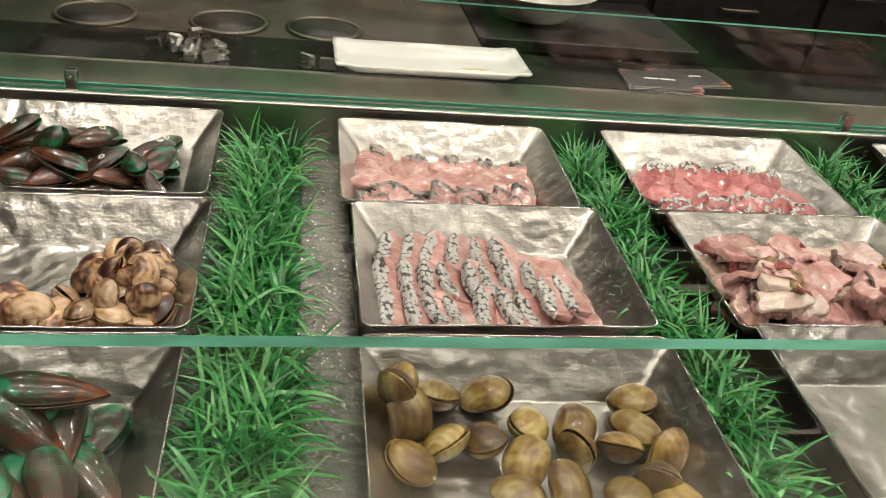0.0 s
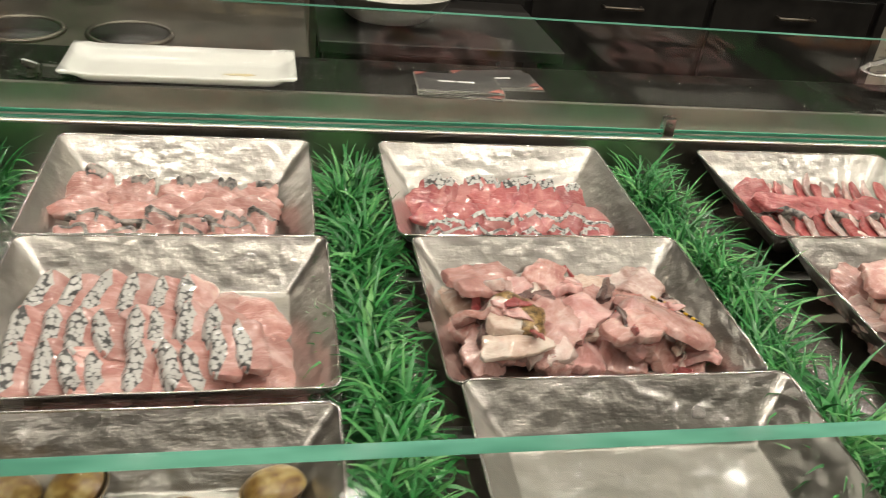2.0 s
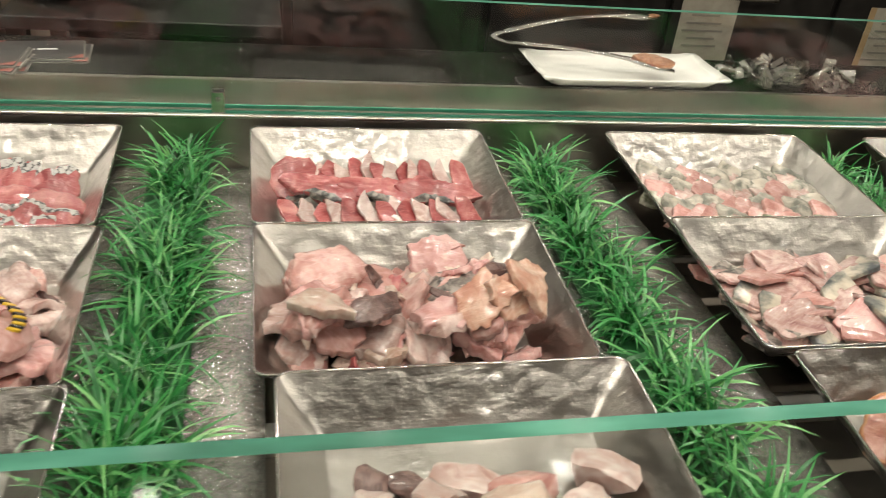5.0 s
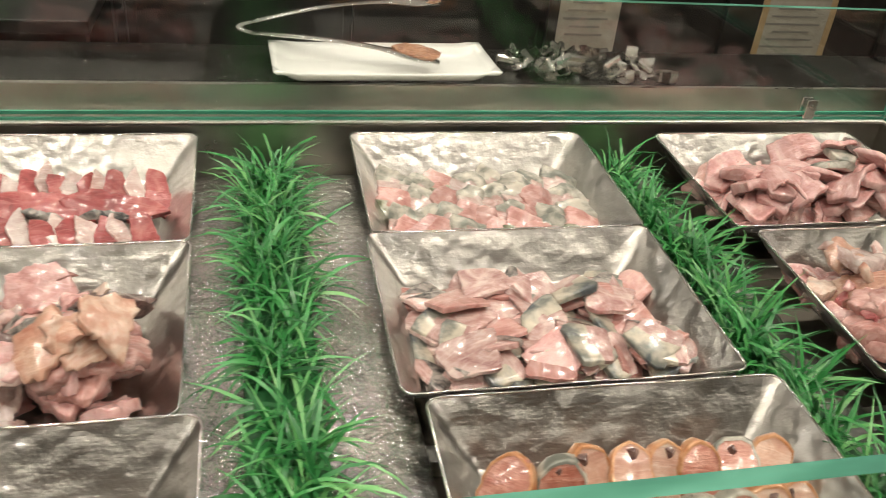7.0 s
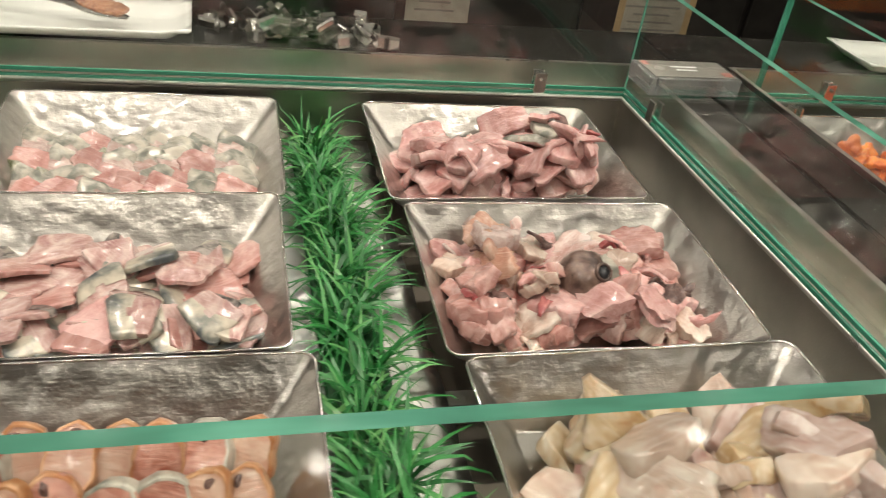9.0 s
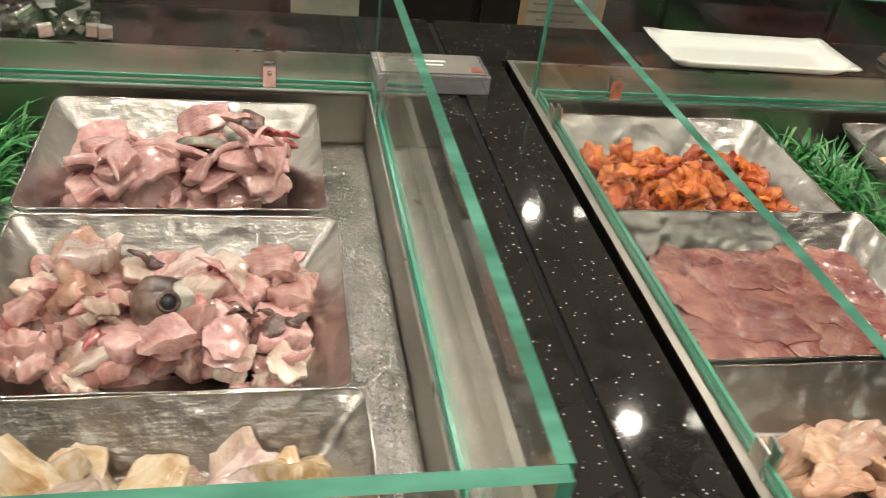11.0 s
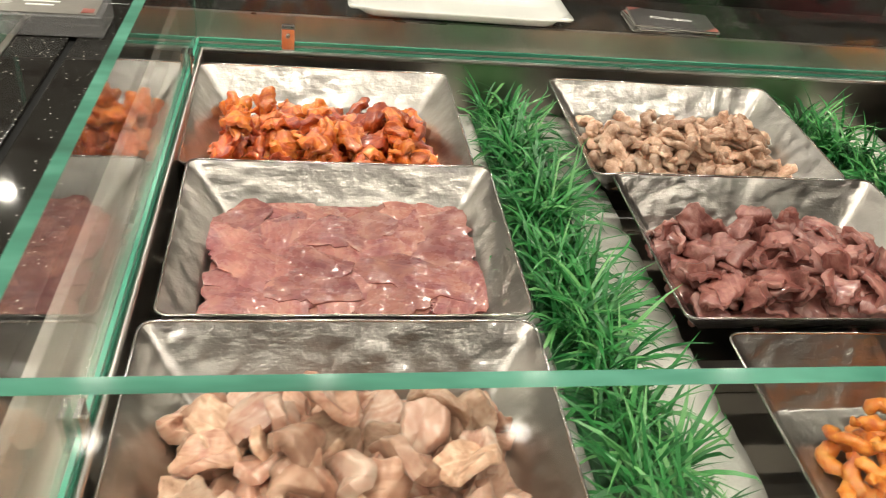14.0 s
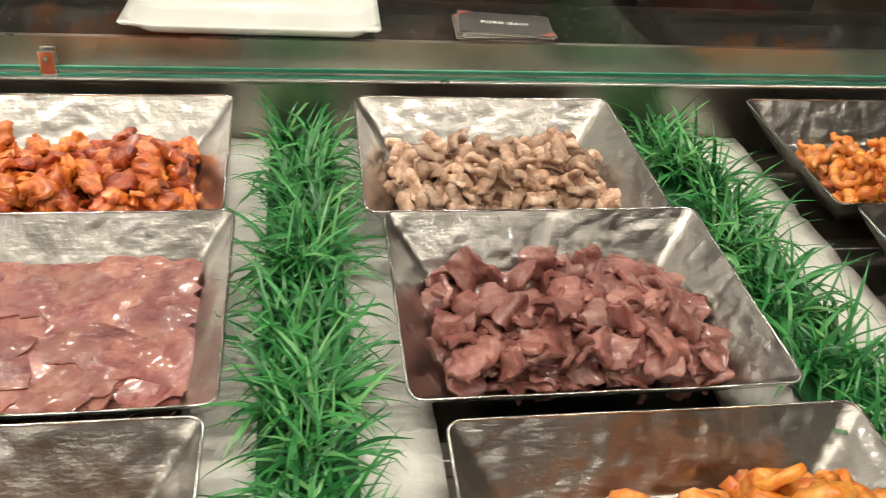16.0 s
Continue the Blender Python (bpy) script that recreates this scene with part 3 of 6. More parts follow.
def tray_mesh(seed):
    """A beaten steel tray with flared walls, sheet 1.4 mm thick, origin at the middle of its rim."""
    prof = [(0.01, 0.0)] + [(0.01 + 0.97 * k / 11, -(H - 0.002) * k / 11) for k in range(1, 12)] + [(1.01, -H + 0.0006), (1.05, -H)]
    verts, faces = [], []

    def add_loop(u, z, off, amp):
        amp *= min(1.0, u * 3)
        hx = W / 2 + (BW / 2 - W / 2) * u + off
        hy = D / 2 + (BD / 2 - D / 2) * u + off
        r = 0.012 - 0.006 * min(u, 1)
        loop = rounded_loop(hx, hy, max(r, 0.004), z)
        for x, y, zz in loop:
            s = noise.noise(Vector((x * 34, y * 34, zz * 34 + seed * 9.1))) * amp
            s2 = noise.noise(Vector((x * 14, y * 14, seed * 5.3))) * 0.0012
            verts.append((x * (1 + s * 4), y * (1 + s * 4), zz + s + s2))
        return len(loop)
    n = 0
    for u, z in prof:
        n = add_loop(u, z, 0, 0.0 if u < 0.01 else 0.0017)
    inner = len(prof)
    for k in (0.75, 0.4, 0.1):
        for x, y, zz in rounded_loop(BW / 2 * k, BD / 2 * k, 0.006 * k, -H - 0.0005):
            verts.append((x, y, zz + noise.noise(Vector((x * 25, y * 25, seed))) * 0.0008))
    total = inner + 3
    for i in range(total - 1):
        for k in range(n):
            a, b = i * n + k, i * n + (k + 1) % n
            faces.append((a, b, b + n, a + n))
    faces.append(tuple((total - 1) * n + k for k in range(n)))
    base = len(verts)
    back = [(0.0, -0.0012), (0.05, -0.004)] + [(k / 5, -0.003 - H * k / 5) for k in range(1, 6)]
    for u, z in back:
        add_loop(u, z, 0.0004 if u == 0 else 0.0005, 0.0)
    for i in range(len(back) - 1):
        for k in range(n):
            a, b = base + i * n + k, base + i * n + (k + 1) % n
            faces.append((a, a + n, b + n, b))
    faces.append(tuple(base + (len(back) - 1) * n + k for k in range(n - 1, -1, -1)))
    rim = []
    for x, y, zz in rounded_loop(W / 2, D / 2, 0.012, 0.0):
        rim.append((x, y, noise.noise(Vector((x * 14, y * 14, seed * 5.3))) * 0.0012))
    v, f = tube(rim + rim[:1], 0.0013, 6, cap=False)
    return mesh_of("bowl", verts, faces, TRAY), mesh_of("rim", v, f, CHROME)


TRAY_MESHES = [tray_mesh(s) for s in range(4)]
# left edge of the rim, row by row (back, middle, front)
COLUMNS = {
    "A": (-0.497, -0.486, -0.485), "B": (0.0, 0.012, 0.008), "C": (0.424, 0.437, 0.446), "D": (0.917, 0.921, 0.940),
    "E": (1.438, 1.428, 1.443), "F": (1.881, 1.890, 1.898), "G": (2.533, 2.547, 2.540), "H": (3.003, 3.017, 3.038), "I": (3.527, 3.535, 3.54),
}
ROW_Y = {"A": (0.722, 0.443, 0.175), "B": (0.720, 0.452, 0.174), "C": (0.720, 0.455, 0.198), "D": (0.722, 0.458, 0.200), "E": (0.723, 0.462, 0.197),
         "F": (0.717, 0.442, 0.180), "G": (0.714, 0.458, 0.190), "H": (0.714, 0.450, 0.170), "I": (0.713, 0.450, 0.180)}
FILL = {
    "Aa": "of green mussels", "Ab": "half full of brown clams", "Ac": "of large green mussels",
    "Ba": "of pink fish slices", "Bb": "of scaled fish slices", "Bc": "half full of olive clams",
    "Ca": "of red fish slices", "Cb": "of mixed fish chunks", "Cc": "", "Da": "of striped red fish slices",
    "Db": "of fish offcuts", "Dc": "of pale fish rolls", "Ea": "of silver fish slices", "Eb": "of mackerel pieces",
    "Ec": "of round cut fish steaks", "Fa": "of salmon pink chunks", "Fb": "of fish heads and flaps", "Fc": "of yellow cream fish slabs",
    "Ga": "of orange marinated meat", "Gb": "of thin wet pork slices", "Gc": "of raw chicken pieces", "Ha": "of tan intestine pieces",
    "Hb": "of dark liver slices", "Hc": "of orange marinated curls", "Ia": "of orange marinated strips", "Ib": "of red meat slices", "Ic": "",
}
TRAYS = {}
random.seed(11)
for col, xs in COLUMNS.items():
    for row, key in enumerate("abc"):
        y = ROW_Y[col][row] - D / 2
        m = pose(xs[row] + W / 2, y, RIM + 0.001 * random.uniform(-1, 1), 2.0, 0, random.uniform(-0.5, 0.5))
        TRAYS[col + key] = m
        what = FILL[col + key]
        lab = ("hammered steel tray " + what + " on the counter") if what else "empty hammered stainless steel serving tray"
        e = thing("serving_tray", m, lab, "tray", "steel serving trays")
        bowl, rim = TRAY_MESHES[random.randrange(4)]
        part("bowl", bowl, e)
        part("rim", rim, e, "thin bright rolled rim")


# ---- bed strips, cross bars, grass ----
def bed():
    spans = [("A", "B"), ("B", "C"), ("C", "D"), ("D", "E"), ("E", "F"), ("G", "H"), ("H", "I"), ("F", "")]
    for a, b in spans:
        x0 = COLUMNS[a][0] + W - 0.022
        x1 = COLUMNS[b][0] + 0.014 if b else WELLS["a"][1] - 0.014
        if a == "G":
            x1 = 3.045
        mat = FOIL if a in "ABCDF" else BRIGHT_SHEET if a == "E" else SHEET
        lab = "bed strip wrapped in crinkled silver foil" if a in "ABCDF" else "bright smooth steel bed strip under the grass" if a == "E" else "dull pale grey bed strip under the grass"
        v, f = [], []
        nx, ny = 10, 48
        for j in range(ny + 1):
            for i in range(nx + 1):
                x, y = x0 + (x1 - x0) * i / nx, GL_FRONT + 0.02 + (GL_BACK - 0.018 - GL_FRONT - 0.02) * j / ny
                v.append((x, y, BED + 0.0025 * noise.noise(Vector((x * 40, y * 40, 3))) - (0.004 if mat is not FOIL and j % 6 == 0 and 0 < j < ny else 0)))
        top = len(v)
        v += [(x, y, BED - 0.012) for x, y, z in v]
        f = [(j * (nx + 1) + i, j * (nx + 1) + i + 1, (j + 1) * (nx + 1) + i + 1, (j + 1) * (nx + 1) + i) for j in range(ny) for i in range(nx)]
        f += [tuple(top + k for k in reversed(q)) for q in f]
        edge = [i for i in range(nx + 1)] + [(j + 1) * (nx + 1) - 1 for j in range(1, ny + 1)] + [ny * (nx + 1) + i for i in range(nx - 1, -1, -1)] + [j * (nx + 1) for j in range(ny - 1, 0, -1)]
        for p, q in zip(edge, edge[1:] + edge[:1]):
            f.append((p, p + top, q + top, q))
        strip = new("bed_strip", mesh_of("bed_strip", v, f, mat))
        tagged(strip, lab, "bed strip", kind="structure")
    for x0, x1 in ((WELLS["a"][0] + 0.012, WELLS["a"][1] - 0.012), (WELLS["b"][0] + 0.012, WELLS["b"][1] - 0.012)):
        # added plate: its dark brown gives the gaps between trays their dim tone
        slab("tray_shelf", x0, x1, GL_FRONT + 0.01, GL_BACK - 0.012, BED - 0.030, BED - 0.026, DARK_STEEL, "dull brown steel plate added under the trays to tone the gaps", "shelf", 0.001)
        for y in (0.205, 0.478):
            slab("cross_bar", x0, x1, y - 0.010, y + 0.010, BED - 0.0255, BED - 0.006, BEAD, "bright steel cross bar between tray rows", "cross bar", 0.001)


bed()


def grass_strip(x0, x1, lean, seed, n=1500, lo=-9.0, hi=9.0, y0=-0.045, y1=0.725):
    """A strip of plastic grass: a moulded mat and many arched blades."""
    rnd = random.Random(seed)
    e = thing("grass_strip", pose(0, 0, BED + 0.004), "strip of green plastic decorative grass between the trays", "plastic grass", "grass dividers")
    bm = box_bm(x0 + 0.012, x1 - 0.012, y0, y1, 0, 0.006, 0.002, 1)
    part("mat", bm_mesh("mat", bm, GRASS_MAT), e)
    v, f = [], []
    tufts = [(rnd.uniform(x0 + 0.024, x1 - 0.024), rnd.uniform(y0 + 0.01, y1 - 0.01)) for _ in range(n // 8)]
    for tx, ty in tufts:
        way = rnd.uniform(-0.5, 0.5) + (math.pi / 2 if rnd.random() < 0.5 else -math.pi / 2)
        for _ in range(8):
            px, py = tx + rnd.gauss(0, 0.003), ty + rnd.gauss(0, 0.003)
            a = rnd.uniform(0, 2 * math.pi)
            side = (tx - (x0 + x1) / 2) / (x1 - x0)
            dx = math.cos(a) * 0.75 + side * 1.1 + lean * 0.5
            dy = math.sin(a) * 0.75 - 0.15
            ln = math.hypot(dx, dy) + 1e-6
            dx, dy = dx / ln, dy / ln
            length = rnd.uniform(0.045, 0.105)
            up0 = rnd.uniform(0.62, 1.4)
            curl = rnd.uniform(0.6, 2.3)
            w = rnd.uniform(0.0012, 0.0026)
            twist = rnd.uniform(-0.9, 0.9)
            base = len(v)
            x, y, z = px, py, 0.004
            segs = 5
            ang = up0
            for k in range(segs + 1):
                u = k / segs
                ww = w * (0.75 + 0.5 * u if u < 0.5 else 2.0 * (1 - u) + 0.02)
                sx, sy = -dy * ww, dx * ww
                sz = ww * twist * u
                flare = 0.041 * max(0.0, 1 - z / 0.06)
                if z < 0.072:
                    x = max(lo - flare + 0.004, min(hi + flare - 0.004, x))
                v.append((x + sx, y + sy, max(z + sz, 0.003)))
                v.append((x - sx, y - sy, max(z - sz, 0.003)))
                st = length / segs
                x += dx * math.cos(ang) * st
                y += dy * math.cos(ang) * st
                z += math.sin(ang) * st
                ang -= curl / segs
            for k in range(segs):
                b = base + 2 * k
                f.append((b, b + 1, b + 3, b + 2))
    me = mesh_of("turf", v, f, GRASS)
    ob = part("turf", me, e)
    tagged(ob, kind="stuff")
    return e


GRASS_AT = [(-0.158, -0.040, 0.0, 1700), (0.338, 0.425, 0.3, 1500), (0.772, 0.872, 0.1, 1500), (1.285, 1.378, 0.1, 1500),
            (1.772, 1.858, 0.0, 1500), (2.888, 2.990, 0.1, 1700), (3.362, 3.475, 0.1, 1500), (-0.66, -0.55, 0, 900)]
EDGES = sorted((COLUMNS[c][0] + k * W, k) for c in COLUMNS for k in (0, 1))
for i, (x0, x1, lean, n) in enumerate(GRASS_AT):
    mid = (x0 + x1) / 2
    lo = max([e for e, k in EDGES if k == 1 and e < mid + 0.02] + [-9.0])
    hi = min([e for e, k in EDGES if k == 0 and e > mid - 0.02] + [9.0])
    grass_strip(x0, x1, lean, 40 + i, int(n * 0.74), lo, hi)


# ---- food: shapes ----
def lump(seed, sx, sy, sz, box=0.6, rough=0.16, cuts=4, sub=3):
    """A hacked chunk: a squared ball, roughened, with flat knife cuts. sx, sy, sz are half sizes."""
    rnd = random.Random(seed)
    bm = bmesh.new()
    bmesh.ops.create_icosphere(bm, subdivisions=sub, radius=1)
    planes = []
    for _ in range(cuts + 3):
        n = Vector((rnd.gauss(0, 1), rnd.gauss(0, 1), rnd.gauss(0, 0.7))).normalized()
        planes.append((n, rnd.uniform(0.52, 0.88)))
    off = Vector((rnd.uniform(0, 50), rnd.uniform(0, 50), rnd.uniform(0, 50)))
    for v in bm.verts:
        p = v.co
        k = 2 / box
        q = p * sum(abs(c) ** k for c in p) ** (-1 / k)
        q *= 1 + rough * noise.noise(q * 1.6 + off) * 1.6 + rough * 0.5 * noise.noise(q * 4.5 + off) + rough * 0.25 * noise.noise(q * 9 + off)
        for n, d in planes:
            over = q.dot(n) - d
            if over > 0:
                q -= n * over * 0.97
        q.z += 0.25 * noise.noise(Vector((q.x * 1.3, q.y * 1.3, seed * 3.7)))
        v.co = Vector((q.x * sx, q.y * sy, q.z * sz))
    return bm


def outline(rnd_seed, a, b, power=2.6, ragged=0.12):
    """Radius by angle of a slice: a rounded oblong, or with power 0 a knife-cut polygon, with power -1 a knife-cut four-sided one."""
    off = rnd_seed * 7.31
    rnd = random.Random(rnd_seed * 17 + 3)
    n = 4 if power < 0 else rnd.choice((4, 4, 5, 5, 6))
    turn = rnd.uniform(-0.35, 0.35)
    sides = [(turn + 2 * math.pi * (i + rnd.uniform(-0.2, 0.2)) / n, rnd.uniform(0.74, 0.98)) for i in range(n)]

    def r(t):
        c, s = abs(math.cos(t)) + 1e-9, abs(math.sin(t)) + 1e-9
        if power > 0:
            base = ((c / a) ** power + (s / b) ** power) ** (-1 / power)
        else:
            q = math.atan2(math.sin(t) / b, math.cos(t) / a)
            base = min([1.25] + [d / math.cos(q - g) for g, d in sides if math.cos(q - g) > 0.2]) / math.hypot(c / a, s / b)
        return base * (1 + ragged * 1.7 * noise.noise(Vector((math.cos(t) * 1.2, math.sin(t) * 1.2, off))) + ragged * 1.1 * noise.noise(Vector((math.cos(t) * 3.6, math.sin(t) * 3.6, off))) + ragged * 0.8 * noise.noise(Vector((math.cos(t) * 9, math.sin(t) * 9, off))))
    return r


def wave_of(seed, bend_x, bend_y, amp, freq=45.0, ruffle=0.0, size=0.03):
    def w(x, y):
        z = bend_x * x * x + bend_y * y * y + amp * noise.noise(Vector((x * freq, y * freq, seed * 2.9))) + 0.3 * amp * noise.noise(Vector((x * freq * 2.8, y * freq * 2.8, seed * 1.3)))
        if ruffle:
            d = math.hypot(x, y) + 1e-6
            z += ruffle * min(1.3, d / size) ** 2.5 * noise.noise(Vector((x / d * 2.3, y / d * 2.3, seed * 4.1)))
        return z
    return w


def fold_of(seed, fold, a, b):
    """Bends a flat piece about a line across it, by up to `fold` degrees, up or down."""
    rnd = random.Random(seed * 29 + 11)
    way = rnd.uniform(0, 2 * math.pi)
    off = rnd.uniform(-0.25, 0.45) * min(a, b)
    turn = radians(fold) * rnd.uniform(0.35, 1.0)
    sign = rnd.choice((1, -1, -1))
    rad = 0.22 * min(a, b)
    cx, cy = math.cos(way), math.sin(way)

    def f(x, y, z):
        s = x * cx + y * cy - off
        if not fold or s <= 0:
            return (x, y, z)
        h = z * sign
        phi = min(turn, s / rad)
        rest = s - phi * rad
        along = rad * math.sin(phi) + rest * math.cos(phi) - h * math.sin(phi)
        up = rad * (1 - math.cos(phi)) + rest * math.sin(phi) + h * math.cos(phi)
        k = off + along - (x * cx + y * cy)
        return (x + cx * k, y + cy * k, up * sign)
    return f


def flap(name, material, seed, a, b, th, power=2.6, ragged=0.12, bend=(0, 0), amp=0.004, segs=26, freq=45.0, fold=0.0, ruffle=0.0):
    """A slice or flap: an uneven outline, rounded edges, waves, a bend and a fold."""
    r, w, fo = outline(seed, a, b, power, ragged), wave_of(seed, bend[0], bend[1], amp, freq, ruffle, min(a, b)), fold_of(seed, fold, a, b)
    rings = [0.32, 0.6, 0.84, 0.965, 1.0]

    def thick(x, y):
        return th / 2 * (1 + 0.5 * noise.noise(Vector((x * 30, y * 30, seed * 1.9))))
    verts, faces = [fo(0, 0, thick(0, 0) + w(0, 0))], []
    for side in (1, -1):
        for q in rings:
            for k in range(segs):
                t = 2 * math.pi * k / segs
                out = 1 + (0.05 * noise.noise(Vector((k * 0.9, side * 3.0, seed))) if q == 1.0 else 0)
                x, y = r(t) * q * out * math.cos(t), r(t) * q * out * math.sin(t)
                verts.append(fo(x, y, side * thick(x, y) * (0.72 if q == 1.0 else 1 - 0.12 * q ** 4) + w(x, y)))
    nr = len(rings)
    verts.append(fo(0, 0, -thick(0, 0) + w(0, 0)))
    last = len(verts) - 1

    def idx(ring, k):
        return 1 + ring * segs + k % segs
    # top rings from the middle outwards, then the underside's back to the middle
    order = list(range(nr)) + list(range(2 * nr - 1, nr - 1, -1))
    for k in range(segs):
        faces.append((0, idx(0, k), idx(0, k + 1)))
        faces.append((last, idx(nr, k + 1), idx(nr, k)))
        for p, q in zip(order, order[1:]):
            faces.append((idx(p, k), idx(q, k), idx(q, k + 1), idx(p, k + 1)))
    me = mesh_of(name, verts, faces, material)
    me.set_sharp_from_angle(angle=radians(52))
    return me


def skin_band(name, material, seed, a, b, th, at, half, r_in=0.8, power=2.6, ragged=0.12, bend=(0, 0), amp=0.004, freq=45.0, fold=0.0, ruffle=0.0, segs=0):
    """Skin left on the edge of a flap of the same numbers, round the angle `at`, `half` to each side; r_in 0 covers the top."""
    r, w, fo = outline(seed, a, b, power, ragged), wave_of(seed, bend[0], bend[1], amp, freq, ruffle, min(a, b)), fold_of(seed, fold, a, b)
    n = max(8, int(half / 7))

    def thick(x, y):
        return th / 2 * (1 + 0.5 * noise.noise(Vector((x * 30, y * 30, seed * 1.9))))
    cols = []
    for k in range(n + 1):
        t = radians(at - half + 2 * half * k / n)
        row = []
        for q, s in [(r_in + (0.98 - r_in) * j / 4, 1) for j in range(5)] + [(1.035, 0.7), (1.035, -0.7)]:
            x, y = r(t) * q * math.cos(t), r(t) * q * math.sin(t)
            row.append(fo(x, y, s * (thick(x, y) * (1 - 0.12 * q ** 4) + 0.0007) + w(x, y)))
        cols.append(row)
    m = len(cols[0])
    verts = [p for c in cols for p in c]
    faces = [(i * m + j, i * m + j + 1, (i + 1) * m + j + 1, (i + 1) * m + j) for i in range(n) for j in range(m - 1)]
    return mesh_of(name, verts, faces, material)


def curl_mesh(name, material, seed, length, radius, turn, sides=9, flat=0.8, knob=0.5):
    rnd = random.Random(seed)
    pts, ang, x, y = [], rnd.uniform(0, 6), 0.0, 0.0
    n = 12
    for k in range(n + 1):
        pts.append((x, y, 0.25 * length * noise.noise(Vector((k * 0.28, seed, 0.5)))))
        x += math.cos(ang) * length / n
        y += math.sin(ang) * length / n
        ang += turn / n * (1 + 0.6 * noise.noise(Vector((k * 0.5, seed * 1.7, 2))))
    cx, cy = sum(p[0] for p in pts) / len(pts), sum(p[1] for p in pts) / len(pts)
    pts = [(p[0] - cx, p[1] - cy, p[2]) for p in pts]
    v, f = tube(pts, lambda u: radius * (0.72 + knob * noise.noise(Vector((u * 5, seed * 3.3, 1))) + 0.28 * math.sin(math.pi * u)), sides, flat)
    v = [p + Vector((noise.noise(p * 160), noise.noise(p * 160 + Vector((9, 0, 0))), noise.noise(p * 160 + Vector((0, 9, 0))))) * radius * 0.35 for p in v]
    return mesh_of(name, v, f, material)


def lump_mesh(name, material, *a, **k):
    me = bm_mesh(name, lump(*a, **k), material, True)
    me.set_sharp_from_angle(angle=radians(38))
    return me


# ---- food: heaps ----
class Heap:
    """Lets pieces down one by one on the tray and on each other."""

    def __init__(self, key, seed):
        self.m, self.rnd = TRAYS[key], random.Random(seed)
        self.nx, self.ny, self.s = 82, 63, 0.004
        xs = (np.arange(self.nx) - (self.nx - 1) / 2) * self.s
        ys = (np.arange(self.ny) - (self.ny - 1) / 2) * self.s
        self.X, self.Y = np.meshgrid(xs, ys, indexing="ij")
        u = np.maximum((abs(self.X) - BW / 2) / ((W - BW) / 2), (abs(self.Y) - BD / 2) / ((D - BD) / 2))
        self.h = -H + 0.0015 + H * np.clip(u, 0, 1)

    def rest(self, x, y, r, th, sink=0.85):
        d = (self.X - x) ** 2 + (self.Y - y) ** 2 < r * r
        if not d.any():
            return -H, 0, 0
        hs = self.h[d]
        base = float(np.percentile(hs, 62))
        gx = float(np.mean((hs - hs.mean()) * (self.X[d] - x)) / (np.mean((self.X[d] - x) ** 2) + 1e-9))
        gy = float(np.mean((hs - hs.mean()) * (self.Y[d] - y)) / (np.mean((self.Y[d] - y) ** 2) + 1e-9))
        self.h[d] = np.maximum(hs, base + th * sink)
        return base + th / 2, gx, gy

    def place(self, x, y, r, th, tilt=14, spin=180, sink=0.85, follow=0.7):
        lim = min(0.132, 0.150 - 1.4 * r)
        x, y = max(-lim, min(lim, x)), max(-0.1 + 1.8 * r, min(0.08, y))
        z, gx, gy = self.rest(x, y, r, th, sink)
        g = self.rnd.gauss
        tx = math.degrees(math.atan(max(-0.8, min(0.8, gy)))) * follow + g(0, tilt)
        ty = -math.degrees(math.atan(max(-0.8, min(0.8, gx)))) * follow + g(0, tilt)
        return self.m @ pose(x, y, z) @ pose(0, 0, 0, tx, ty, 0) @ pose(0, 0, 0, 0, 0, self.rnd.uniform(-spin, spin))


def spots(rnd, n, x0, x1, y0, y1):
    """Jittered places that fill a rectangle evenly, far ones first."""
    cols = max(1, round(math.sqrt(n * (x1 - x0) / (y1 - y0))))
    rows = max(1, math.ceil(n / cols))
    out = []
    for j in range(rows):
        for i in range(cols):
            out.append((x0 + (x1 - x0) * (i + 0.5 + rnd.uniform(-0.38, 0.38)) / cols, y0 + (y1 - y0) * (j + 0.5 + rnd.uniform(-0.38, 0.38)) / rows))
    rnd.shuffle(out)
    return out[:n]


def make_piece(name, m, label, category, group, meshes):
    """meshes: one mesh, or a list of (part name, mesh, label)."""
    if isinstance(meshes, list):
        e = thing(name, m, label, category, group)
        for pn, me, pl in meshes:
            part(pn, me, e, pl)
        return e
    return thing(name, m, label, category, group, data=meshes)


HEAPS = {}


def heap(key, seed, kinds, layers, tilt=14, follow=0.7):
    """kinds: rows (weight, name, label, category, group, variants, radius, thickness); layers: rows (n, x0, x1, y0, y1)."""
    hp = HEAPS[key] = Heap(key, seed)
    total = sum(k[0] for k in kinds)
    for n, x0, x1, y0, y1 in layers:
        for x, y in spots(hp.rnd, n, x0, x1, y0, y1):
            pick = hp.rnd.uniform(0, total)
            for k in kinds:
                pick -= k[0]
                if pick <= 0:
                    break
            _, name, label, cat, group, variants, r, th = k
            m = hp.place(x, y, r, th, tilt, follow=follow)
            make_piece(name, m, label, cat, group, hp.rnd.choice(variants))
    return hp


def fillet_set(name, flesh_mat, skin_mat, seeds, a, b, th, at, half, r_in, skin_name="skin", skin_label="dark fish skin", **k):
    out = []
    for s in seeds:
        out.append([(name, flap(name, flesh_mat, s, a, b, th, **k), ""), (skin_name, skin_band(skin_name, skin_mat, s, a, b, th, at, half, r_in, **k), skin_label)])
    return out


